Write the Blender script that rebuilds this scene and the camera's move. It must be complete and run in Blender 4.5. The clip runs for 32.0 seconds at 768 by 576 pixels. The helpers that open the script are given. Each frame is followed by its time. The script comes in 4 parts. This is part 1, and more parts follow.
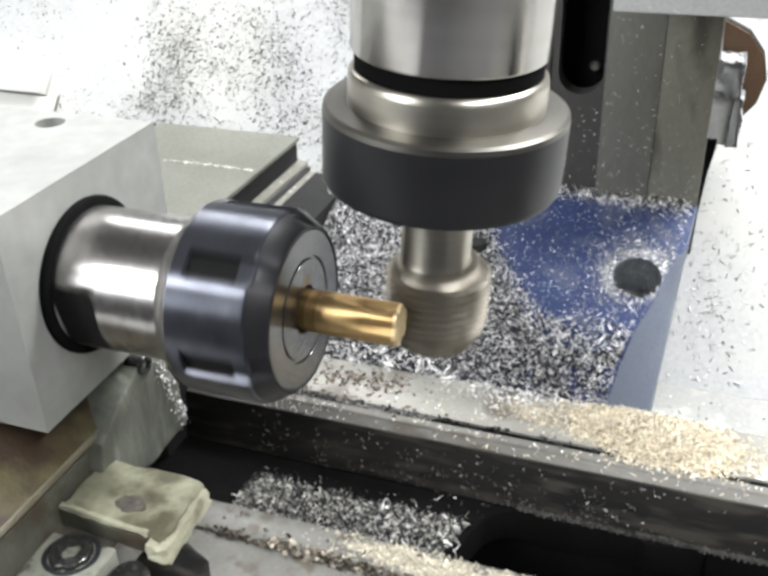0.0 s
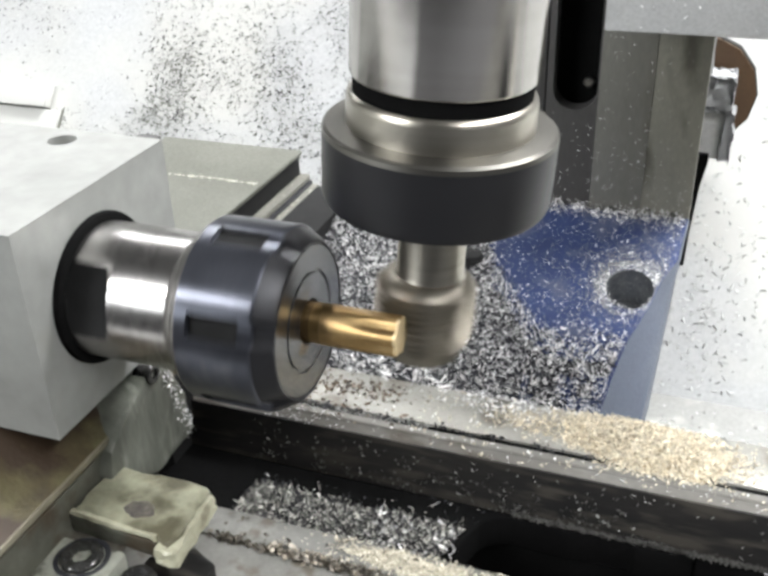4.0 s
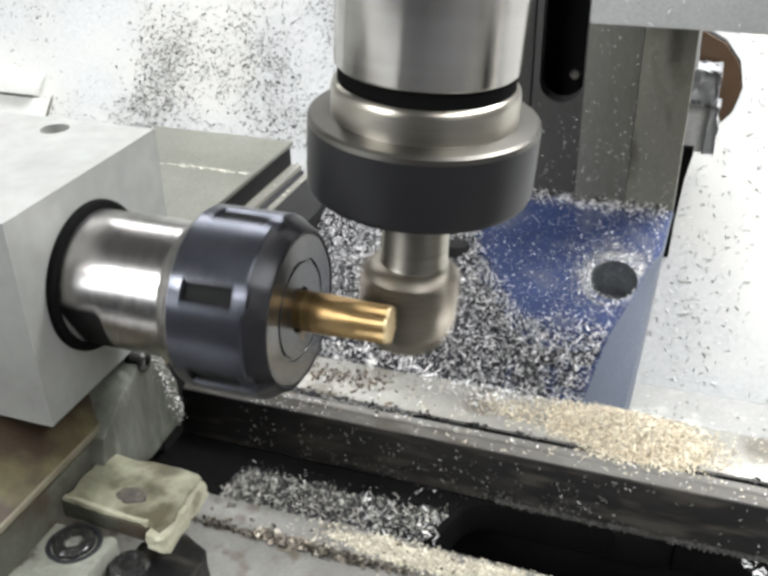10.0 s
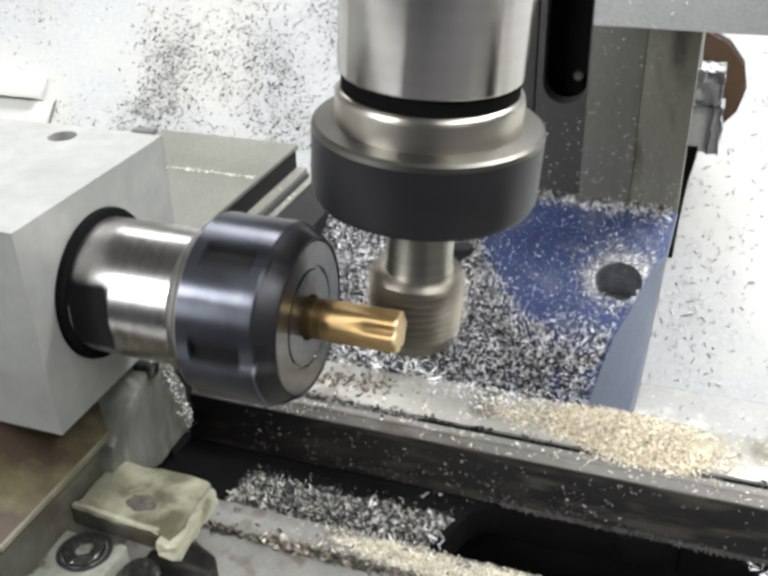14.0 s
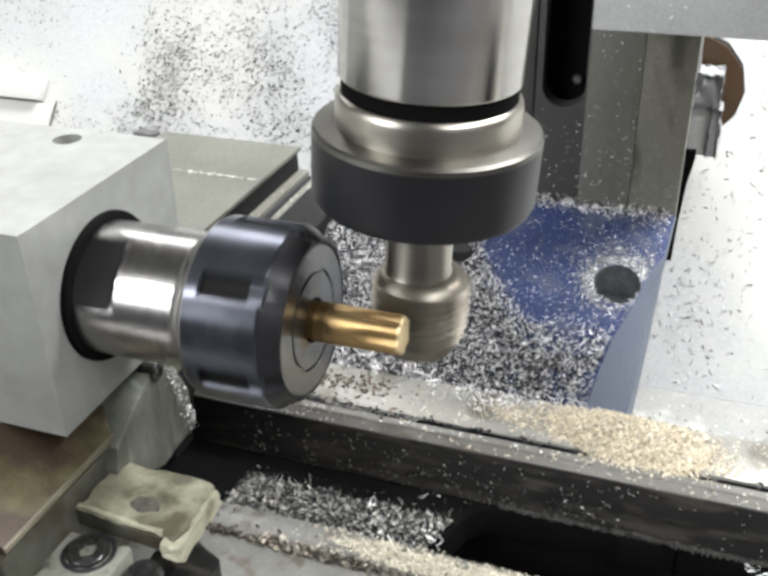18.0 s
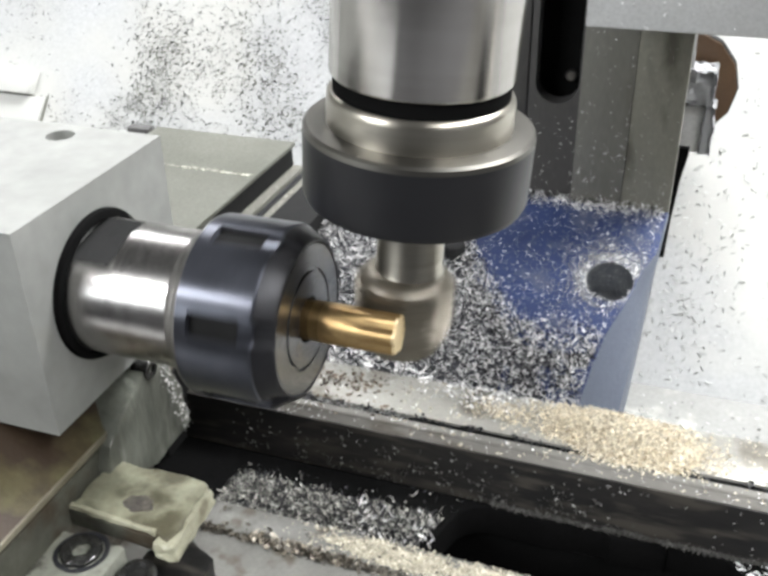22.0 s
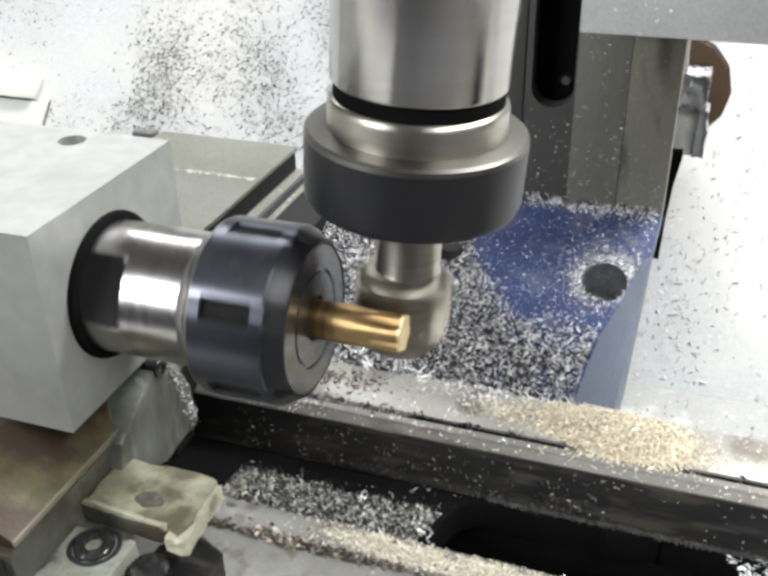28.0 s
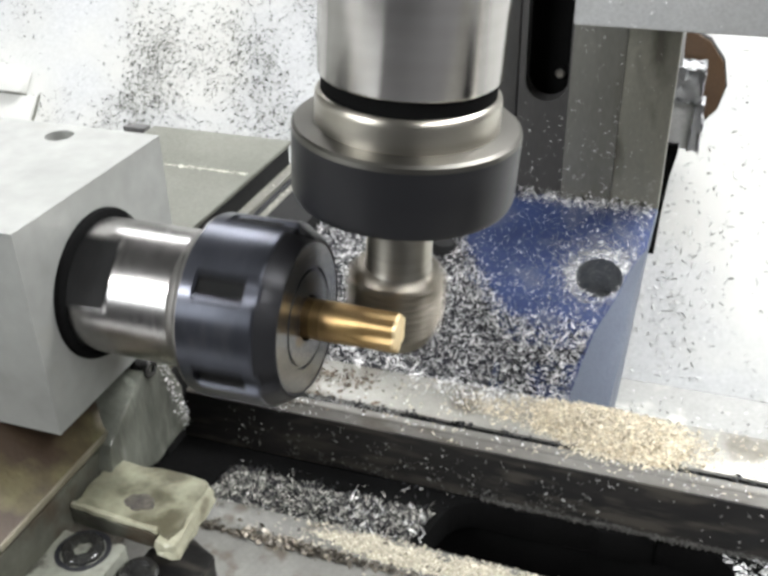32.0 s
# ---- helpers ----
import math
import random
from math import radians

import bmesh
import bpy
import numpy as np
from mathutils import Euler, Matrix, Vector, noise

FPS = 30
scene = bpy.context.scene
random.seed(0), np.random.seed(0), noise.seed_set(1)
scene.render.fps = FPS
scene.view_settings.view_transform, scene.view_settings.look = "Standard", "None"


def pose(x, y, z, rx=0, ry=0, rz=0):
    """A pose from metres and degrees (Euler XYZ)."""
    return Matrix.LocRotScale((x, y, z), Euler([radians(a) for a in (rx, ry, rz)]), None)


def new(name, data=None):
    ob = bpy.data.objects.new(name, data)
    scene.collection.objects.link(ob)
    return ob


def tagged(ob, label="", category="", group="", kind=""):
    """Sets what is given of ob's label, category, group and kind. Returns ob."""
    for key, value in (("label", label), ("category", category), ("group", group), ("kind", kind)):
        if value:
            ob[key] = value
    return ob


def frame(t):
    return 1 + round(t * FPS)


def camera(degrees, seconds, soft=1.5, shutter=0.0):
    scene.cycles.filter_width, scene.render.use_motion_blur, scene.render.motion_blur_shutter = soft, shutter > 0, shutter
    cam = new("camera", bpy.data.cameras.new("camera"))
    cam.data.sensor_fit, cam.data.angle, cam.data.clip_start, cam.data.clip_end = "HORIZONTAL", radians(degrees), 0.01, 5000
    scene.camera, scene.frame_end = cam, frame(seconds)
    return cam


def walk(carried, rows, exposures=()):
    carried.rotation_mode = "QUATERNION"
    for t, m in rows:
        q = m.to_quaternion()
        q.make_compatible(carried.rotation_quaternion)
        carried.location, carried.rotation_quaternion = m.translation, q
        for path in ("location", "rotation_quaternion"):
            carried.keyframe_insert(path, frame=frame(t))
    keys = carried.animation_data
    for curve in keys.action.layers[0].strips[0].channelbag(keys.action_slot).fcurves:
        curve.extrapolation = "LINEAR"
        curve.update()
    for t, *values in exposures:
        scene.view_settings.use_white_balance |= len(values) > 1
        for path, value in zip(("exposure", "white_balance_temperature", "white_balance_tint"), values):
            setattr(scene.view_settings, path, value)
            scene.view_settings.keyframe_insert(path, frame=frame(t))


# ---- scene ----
cam = camera(45.27, 32.0, soft=3.4, shutter=0.9)
# seconds, eye in millimetres, pitch, heading, roll
PATH = [
    (0, 102.59, -178.97, 119.83, -29.913, 20.633, -1.895),
    (0.5, 103.21, -178.92, 120.48, -29.845, 20.562, -1.966),
    (1, 103.38, -178.44, 121.33, -29.812, 20.666, -2.171),
    (1.5, 103.31, -179.29, 122.05, -29.730, 20.680, -2.122),
    (2, 103.38, -181.24, 122.64, -29.634, 20.700, -2.041),
    (2.5, 104.25, -183.34, 123.78, -29.509, 20.605, -1.916),
    (3, 105.16, -185.06, 124.67, -29.311, 20.500, -1.774),
    (3.5, 105.65, -185.61, 124.63, -29.314, 20.660, -1.889),
    (5.5, 106.73, -185.75, 125.65, -29.277, 20.410, -1.612),
    (6, 106.35, -186.07, 125.45, -29.321, 20.515, -1.584),
    (6.5, 106.96, -185.75, 125.08, -29.448, 20.474, -1.627),
    (7, 106.20, -184.86, 124.92, -29.445, 20.389, -1.506),
    (7.5, 106.77, -185.23, 126.79, -29.318, 20.206, -1.458),
    (8, 106.75, -185.82, 127.17, -29.352, 20.214, -1.534),
    (8.5, 106.85, -186.37, 126.40, -29.542, 20.151, -1.496),
    (9, 107.57, -186.99, 125.39, -30.056, 19.938, -1.293),
    (9.5, 107.70, -187.62, 125.17, -30.020, 20.023, -1.291),
    (10, 108.57, -188.32, 125.65, -29.847, 19.918, -1.213),
    (10.5, 108.88, -188.70, 125.74, -29.807, 20.003, -1.258),
    (11, 108.97, -188.35, 125.75, -29.834, 19.905, -1.295),
    (11.5, 108.07, -188.53, 127.23, -29.740, 20.018, -1.322),
    (12, 108.35, -188.27, 127.79, -29.704, 20.046, -1.539),
    (12.5, 108.14, -186.31, 127.53, -29.779, 20.371, -1.821),
    (13, 108.09, -186.49, 128.17, -29.852, 20.531, -1.882),
    (13.5, 108.03, -186.94, 127.32, -29.953, 20.357, -1.667),
    (14, 108.02, -187.47, 127.50, -29.946, 20.190, -1.654),
    (14.5, 108.35, -188.23, 127.18, -29.962, 20.201, -1.557),
    (16.5, 108.92, -189.29, 129.68, -29.726, 20.164, -1.669),
    (17, 108.65, -188.94, 129.32, -29.737, 20.232, -1.663),
    (17.5, 108.86, -188.22, 129.70, -29.818, 20.188, -1.596),
    (18, 108.54, -188.63, 128.75, -29.885, 20.159, -1.512),
    (18.5, 109.16, -188.90, 128.57, -29.924, 20.014, -1.423),
    (19, 109.39, -189.47, 129.50, -29.881, 19.916, -1.396),
    (19.5, 109.38, -189.70, 129.99, -29.880, 19.945, -1.446),
    (20, 109.18, -189.55, 131.05, -29.939, 19.989, -1.407),
    (20.5, 108.57, -188.73, 130.51, -29.970, 19.982, -1.322),
    (21, 109.39, -187.43, 129.48, -30.034, 19.834, -1.287),
    (21.5, 109.10, -186.94, 128.84, -30.166, 19.842, -1.290),
    (22, 108.68, -186.99, 129.12, -30.251, 19.719, -1.121),
    (22.5, 108.62, -187.35, 129.54, -30.281, 19.908, -1.322),
    (23, 108.17, -187.77, 130.50, -30.246, 19.796, -1.244),
    (23.5, 107.71, -188.01, 130.61, -30.307, 19.890, -1.278),
    (24, 107.36, -187.23, 130.52, -30.259, 19.911, -1.226),
    (24.5, 107.72, -186.90, 129.84, -30.266, 19.842, -1.310),
    (25, 109.03, -187.33, 129.81, -30.307, 19.764, -1.308),
    (25.5, 109.72, -188.81, 130.70, -30.175, 19.763, -1.386),
    (27.5, 109.96, -194.08, 131.67, -30.111, 19.728, -1.253),
    (28, 110.95, -193.67, 131.83, -30.027, 19.623, -1.198),
    (28.5, 111.50, -194.04, 132.60, -30.005, 19.569, -1.197),
    (29, 111.76, -193.97, 132.76, -29.993, 19.531, -1.245),
    (29.5, 111.59, -192.68, 132.72, -30.030, 19.535, -1.300),
    (30, 111.39, -190.66, 131.93, -30.105, 19.447, -1.278),
    (30.5, 111.72, -188.55, 131.24, -30.188, 19.369, -1.213),
    (31, 111.72, -188.13, 130.91, -30.238, 19.420, -1.301),
    (31.5, 110.91, -188.55, 130.06, -30.309, 19.385, -1.176),
    (32, 110.65, -188.53, 130.10, -30.408, 19.300, -1.144),
]
walk(cam, [(t, pose(x / 1000, y / 1000, z / 1000, 90 + p, 0, h) @ pose(0, 0, 0, 0, 0, r)) for t, x, y, z, p, h, r in PATH],
     exposures=[(0, 0.26), (2, 0.22), (6, 0.13), (12, 0.12), (32, 0.13)])

# ---- world and light ----
world = bpy.data.worlds.new("workshop_air")
scene.world = world
world.use_nodes = True
world.node_tree.nodes["Background"].inputs[0].default_value = (0.80, 0.88, 1.0, 1)
world.node_tree.nodes["Background"].inputs[1].default_value = 0.24


# Unseen window added in front: its lamp puts a pale band on metal.
def unseen_window_light(x, y, z, sx, sz, watts, color):
    data = bpy.data.lights.new("unseen_window_light", "AREA")
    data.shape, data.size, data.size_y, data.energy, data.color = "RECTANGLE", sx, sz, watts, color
    ob = new("unseen_window_light", data)
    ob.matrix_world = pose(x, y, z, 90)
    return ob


def ceiling_lamp(name, x, y, z, sx, sy, watts, color):
    data = bpy.data.lights.new(name, "AREA")
    data.shape, data.size, data.size_y, data.energy, data.color = "RECTANGLE", sx, sy, watts, color
    ob = new(name, data)
    ob.matrix_world = pose(x, y, z)
    return ob


ceiling_lamp("unseen_tube_light", -1.10, 1.15, 1.1, 1.2, 0.3, 15, (0.98, 0.99, 1.0))
ceiling_lamp("unseen_tube_light", -1.20, -1.35, 1.15, 1.2, 0.45, 58, (0.98, 0.99, 1.0))
ceiling_lamp("unseen_tube_light", 1.05, -0.30, 1.1, 0.3, 1.4, 42, (0.98, 0.99, 1.0))
# Unseen lamp behind the beam, added to brighten the white tray.
ceiling_lamp("unseen_tube_light", 0.60, 0.85, 1.2, 1.4, 0.3, 84, (0.98, 0.99, 1.0))
unseen_window_light(-1.85, -2.56, 0.93, 1.4, 0.84, 30, (0.93, 0.97, 1.0))
scene.view_settings.exposure = 0.0

MM = 0.001
FEED = 0.2928          # millimetres of carriage travel in a second


# ---- materials ----
def material(name, a, b, rough=0.5, metal=0.0, scale=60.0, fine=900.0, bump=0.1, spread=0.12, stretch=(1, 1, 1), spec=0.5,
             specks=None, speck_scale=500.0, speck_cut=0.3, stains=None, stain_scale=25.0, stain_cut=0.55, random=0.0, island=0.0, turned="", drawn=0.85):
    """Two tones by a broad noise, a fine grain in tone, gloss and relief, and, where given, specks and stains."""
    m = bpy.data.materials.new(name)
    m.use_nodes = True
    nt = m.node_tree
    nodes, links = nt.nodes, nt.links
    bsdf = nodes["Principled BSDF"]
    coord = nodes.new("ShaderNodeTexCoord")
    mapping = nodes.new("ShaderNodeMapping")
    mapping.inputs["Scale"].default_value = stretch
    links.new(coord.outputs["Object"], mapping.inputs[0])

    def noise_node(s, detail=4.0):
        n = nodes.new("ShaderNodeTexNoise")
        n.inputs["Scale"].default_value = s
        n.inputs["Detail"].default_value = detail
        links.new(mapping.outputs[0], n.inputs["Vector"])
        return n.outputs["Fac"]

    def ramp(src, lo, hi):
        r = nodes.new("ShaderNodeMapRange")
        r.inputs["From Min"].default_value, r.inputs["From Max"].default_value = lo, hi
        links.new(src, r.inputs["Value"])
        return r.outputs["Result"]

    def mix(fac, c1, c2):
        n = nodes.new("ShaderNodeMix")
        n.data_type = "RGBA"
        links.new(fac, n.inputs["Factor"]) if not isinstance(fac, float) else None
        for socket, c in ((n.inputs[6], c1), (n.inputs[7], c2)):
            if isinstance(c, tuple):
                socket.default_value = (*c, 1)
            else:
                links.new(c, socket)
        return n.outputs[2]

    broad = noise_node(scale)
    grain = noise_node(fine, 3.0)
    col = mix(ramp(broad, 0.35, 0.65), a, b)
    col = mix(ramp(grain, 0.2, 1.6), col, tuple(c * 0.45 for c in a))
    if stains:
        col = mix(ramp(noise_node(stain_scale, 6.0), stain_cut, stain_cut + 0.12), col, stains)
    if specks:
        v = nodes.new("ShaderNodeTexVoronoi")
        v.inputs["Scale"].default_value = speck_scale
        links.new(mapping.outputs[0], v.inputs["Vector"])
        col = mix(ramp(v.outputs["Distance"], speck_cut, speck_cut * 0.6), col, specks)
    if random or island:
        info = nodes.new("ShaderNodeObjectInfo") if random else nodes.new("ShaderNodeNewGeometry")
        src = info.outputs["Random"] if random else info.outputs["Random Per Island"]
        k = random or island
        hsv = nodes.new("ShaderNodeHueSaturation")
        links.new(ramp(src, 0.0, 1.0), hsv.inputs["Value"])
        r = hsv.inputs["Value"].links[0].from_node
        r.inputs["To Min"].default_value, r.inputs["To Max"].default_value = 1 - k, 1 + k
        links.new(col, hsv.inputs["Color"])
        col = hsv.outputs["Color"]
    links.new(col, bsdf.inputs["Base Color"])
    rr = ramp(grain, 0.0, 1.0)
    rr.node.inputs["To Min"].default_value, rr.node.inputs["To Max"].default_value = max(0.03, rough - spread), min(1, rough + spread)
    links.new(rr, bsdf.inputs["Roughness"])
    bsdf.inputs["Metallic"].default_value = metal
    bsdf.inputs["Specular IOR Level"].default_value = spec
    if turned:
        # turning marks run round the axis and draw reflections out along it
        tangent = nodes.new("ShaderNodeTangent")
        tangent.direction_type, tangent.axis = "RADIAL", turned
        links.new(tangent.outputs[0], bsdf.inputs["Tangent"])
        bsdf.inputs["Anisotropic"].default_value = drawn
        bsdf.inputs["Anisotropic Rotation"].default_value = 0.25
    if bump:
        bn = nodes.new("ShaderNodeBump")
        bn.inputs["Strength"].default_value = bump
        bn.inputs["Distance"].default_value = 0.0004
        links.new(grain, bn.inputs["Height"])
        links.new(bn.outputs[0], bsdf.inputs["Normal"])
    return m


STEEL = material("turned_steel", (0.54, 0.525, 0.51), (0.44, 0.425, 0.405), 0.17, 1.0, 40, 1200, 0.03, 0.04, (1, 1, 8), turned="Z", drawn=0.85)
SHANK = material("ground_steel", (0.48, 0.465, 0.452), (0.40, 0.387, 0.375), 0.27, 1.0, 40, 1200, 0.03, 0.05, (8, 1, 1), turned="X", drawn=0.35)
COLLAR = material("pale_worn_collar_steel", (0.53, 0.505, 0.442), (0.41, 0.385, 0.328), 0.34, 1.0, 60, 900, 0.05, 0.06, (1, 1, 6), turned="Z", drawn=0.5)
NUTRIM = material("dull_rim_steel", (0.175, 0.168, 0.152), (0.13, 0.125, 0.112), 0.40, 1.0, 60, 900, 0.05, 0.06, turned="Z", drawn=0.3)
BLACKOX = material("black_oxide_steel", (0.034, 0.034, 0.037), (0.024, 0.024, 0.027), 0.40, 0.5, 90, 1500, 0.05, 0.06, spec=0.32)
NUTBLUE = material("blued_steel", (0.112, 0.117, 0.14), (0.074, 0.078, 0.094), 0.33, 0.85, 90, 1500, 0.05, 0.07, turned="X", stains=(0.17, 0.175, 0.195), stain_scale=55, stain_cut=0.62)
# Dull black for dark parts and for shade put into grooves and slots.
DULLBLACK = material("dull_black", (0.015, 0.015, 0.015), (0.021, 0.021, 0.021), 0.75, 0.0, 90, 1500, 0.1, spec=0.2)
COLLET = material("grey_collet_steel", (0.25, 0.25, 0.248), (0.19, 0.19, 0.188), 0.22, 0.9, 120, 1400, 0.05, stains=(0.20, 0.13, 0.05), stain_scale=90, stain_cut=0.6)
DULLBRASS = material("dull_brass", (0.24, 0.155, 0.065), (0.14, 0.09, 0.04), 0.45, 0.8, 160, 1500, 0.1)
TARNISH = material("tarnished_brass", (0.44, 0.295, 0.13), (0.30, 0.20, 0.085), 0.42, 0.9, 160, 1500, 0.1)
CUTBRASS = material("cut_brass", (0.88, 0.72, 0.44), (0.78, 0.60, 0.34), 0.5, 0.6, 160, 1500, 0.1)
BRASS = material("machined_brass", (0.68, 0.48, 0.235), (0.50, 0.33, 0.14), 0.42, 1.0, 160, 1500, 0.1, 0.08, (0.4, 1, 1))
HOB = material("cutter_steel", (0.37, 0.34, 0.29), (0.26, 0.238, 0.20), 0.42, 1.0, 120, 1400, 0.1, 0.08)
ALU = material("milled_aluminium", (0.322, 0.326, 0.31), (0.27, 0.274, 0.26), 0.5, 0.3, 22, 140, 0.012, 0.03, (1, 1, 1), stains=(0.245, 0.245, 0.225), stain_scale=48, stain_cut=0.62)
OLIVE = material("oiled_table_steel", (0.188, 0.19, 0.162), (0.145, 0.147, 0.122), 0.42, 0.3, 25, 800, 0.08)
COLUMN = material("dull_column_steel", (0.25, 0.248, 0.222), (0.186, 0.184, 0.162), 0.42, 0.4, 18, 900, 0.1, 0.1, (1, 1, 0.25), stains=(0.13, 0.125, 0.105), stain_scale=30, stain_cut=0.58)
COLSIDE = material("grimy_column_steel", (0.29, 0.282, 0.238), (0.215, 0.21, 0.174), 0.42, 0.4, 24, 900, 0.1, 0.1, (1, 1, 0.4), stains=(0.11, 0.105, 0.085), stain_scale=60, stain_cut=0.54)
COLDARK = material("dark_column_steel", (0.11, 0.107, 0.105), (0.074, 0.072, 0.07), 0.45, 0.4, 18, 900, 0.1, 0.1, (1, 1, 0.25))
BEAM = material("cast_aluminium", (0.61, 0.62, 0.62), (0.52, 0.53, 0.53), 0.45, 0.3, 30, 900, 0.1)
BLUE = material("blue_machine_paint", (0.034, 0.054, 0.142), (0.021, 0.034, 0.094), 0.62, 0.0, 40, 900, 0.2, spec=0.25, stains=(0.060, 0.073, 0.125), stain_scale=70, stain_cut=0.53, specks=(0.35, 0.36, 0.38), speck_scale=420, speck_cut=0.13)
# Paler copy of the blue: light on the flank is put in colour.
BLUESIDE = material("lit_side_blue_paint", (0.092, 0.107, 0.142), (0.072, 0.086, 0.118), 0.5, 0.0, 20, 700, 0.08)
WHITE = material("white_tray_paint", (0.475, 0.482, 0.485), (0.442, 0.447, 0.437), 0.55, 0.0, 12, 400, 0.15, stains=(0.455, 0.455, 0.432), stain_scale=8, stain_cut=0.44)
GREYWHITE = material("grey_tray_paint", (0.22, 0.22, 0.21), (0.18, 0.18, 0.17), 0.6, 0.0, 18, 400, 0.15, stains=(0.30, 0.30, 0.27), stain_scale=48, stain_cut=0.6)
WAY = material("scraped_way_steel", (0.42, 0.41, 0.375), (0.34, 0.335, 0.30), 0.42, 0.4, 30, 900, 0.1, stains=(0.15, 0.135, 0.11), stain_scale=40, stain_cut=0.56)
GREYWAY = material("dull_way_steel", (0.165, 0.163, 0.149), (0.108, 0.105, 0.095), 0.40, 0.35, 80, 700, 0.25, stains=(0.07, 0.06, 0.045), stain_scale=120, stain_cut=0.56)
RAIL = material("dull_rail_steel", (0.29, 0.285, 0.25), (0.22, 0.215, 0.185), 0.42, 0.35, 40, 700, 0.2, stains=(0.13, 0.12, 0.095), stain_scale=60, stain_cut=0.6)
LIPWAY = material("grimy_way_lip", (0.25, 0.242, 0.222), (0.17, 0.162, 0.145), 0.42, 0.35, 40, 700, 0.25, 0.12, (0.4, 1, 1), stains=(0.10, 0.085, 0.068), stain_scale=70, stain_cut=0.54)
BLACKBED = material("black_bed_paint", (0.016, 0.0155, 0.0155), (0.028, 0.026, 0.0245), 0.46, 0.0, 50, 700, 0.25, 0.12, (0.3, 1, 1.6), stains=(0.046, 0.042, 0.036), stain_scale=130, stain_cut=0.52, spec=0.16)
# Near-black: seal, joint, and shade put into pockets and slots.
NEARBLACK = material("near_black", (0.004, 0.004, 0.004), (0.006, 0.006, 0.006), 0.95, 0.0, 50, 700, 0.1, spec=0.05)
RUSTY = material("oil_stained_steel", (0.145, 0.132, 0.066), (0.088, 0.072, 0.036), 0.34, 0.3, 75, 700, 0.35, stains=(0.042, 0.028, 0.018), stain_scale=45, stain_cut=0.455)
WORNEDGE = material("worn_pale_edge", (0.33, 0.305, 0.23), (0.17, 0.15, 0.105), 0.4, 0.3, 60, 600, 0.2)
# Near-black bed with pale specks: shade between the chips is in its colour.
HEAP = material("swarf_bed", (0.036, 0.037, 0.048), (0.018, 0.018, 0.024), 0.5, 0.3, 200, 700, 0.6, specks=(0.45, 0.45, 0.44), speck_scale=420, speck_cut=0.30)
DUSTY = material("bare_dusty_metal", (0.24, 0.245, 0.265), (0.13, 0.14, 0.175), 0.55, 0.2, 200, 700, 0.4, stains=(0.022, 0.036, 0.10), stain_scale=170, stain_cut=0.47)
BORE = material("dusty_bore", (0.055, 0.06, 0.07), (0.10, 0.106, 0.112), 0.6, 0.0, 160, 700, 0.4, specks=(0.26, 0.26, 0.27), speck_scale=700, speck_cut=0.2)
SADDLE = material("grey_green_casting", (0.115, 0.115, 0.092), (0.072, 0.072, 0.056), 0.45, 0.25, 90, 600, 0.35, stains=(0.055, 0.042, 0.028), stain_scale=60, stain_cut=0.5)
SCRAPED = material("greenish_cast_iron", (0.195, 0.203, 0.172), (0.105, 0.11, 0.09), 0.42, 0.3, 110, 420, 0.9, 0.15, (1, 1, 0.3), stains=(0.30, 0.31, 0.27), stain_scale=120, stain_cut=0.55)
LIP = material("pale_worn_plastic", (0.50, 0.488, 0.365), (0.36, 0.35, 0.25), 0.4, 0.0, 120, 500, 0.6, stains=(0.20, 0.18, 0.13), stain_scale=120, stain_cut=0.58)
SLOT = material("oily_ring_and_dark_step", (0.022, 0.023, 0.028), (0.035, 0.036, 0.042), 0.6, 0.2, 200, 900, 0.2)
RECESS = material("oily_recess", (0.085, 0.076, 0.07), (0.22, 0.20, 0.168), 0.35, 0.0, 260, 900, 0.9)
WIPER = material("yellowed_plastic", (0.365, 0.36, 0.258), (0.215, 0.21, 0.15), 0.38, 0.0, 120, 500, 0.8, stains=(0.105, 0.096, 0.062), stain_scale=70, stain_cut=0.465)
GREYBLOCK = material("stained_grey_steel", (0.48, 0.49, 0.42), (0.31, 0.315, 0.265), 0.42, 0.3, 130, 600, 0.4, stains=(0.06, 0.055, 0.045), stain_scale=150, stain_cut=0.55)
BOLT = material("oily_black_steel", (0.075, 0.075, 0.075), (0.13, 0.13, 0.125), 0.24, 0.8, 120, 900, 0.1)
COPPER = material("brown_fibre", (0.125, 0.072, 0.036), (0.09, 0.05, 0.026), 0.5, 0.0, 40, 600, 0.15)
FOIL = material("crumpled_foil", (0.44, 0.445, 0.45), (0.37, 0.375, 0.38), 0.34, 0.2, 80, 700, 0.3)
PLAINALU = material("plain_aluminium", (0.80, 0.80, 0.79), (0.72, 0.72, 0.71), 0.4, 0.1, 60, 700, 0.1)
SMEAR = material("smeared_dust", (0.48, 0.487, 0.472), (0.42, 0.428, 0.412), 0.6, 0.0, 300, 1500, 0.0, island=0.18)
SILVERCHIPS = material("oily_silver_swarf", (0.84, 0.83, 0.76), (0.66, 0.645, 0.58), 0.34, 0.2, 300, 1500, 0.0, island=0.6)
CLOT = material("tan_clotted_grit", (0.29, 0.26, 0.21), (0.17, 0.145, 0.115), 0.45, 0.0, 200, 900, 0.6, island=0.75)
CHIPS = material("steel_swarf", (0.95, 0.945, 0.94), (0.82, 0.815, 0.81), 0.36, 0.1, 300, 1500, 0.0, island=0.55)
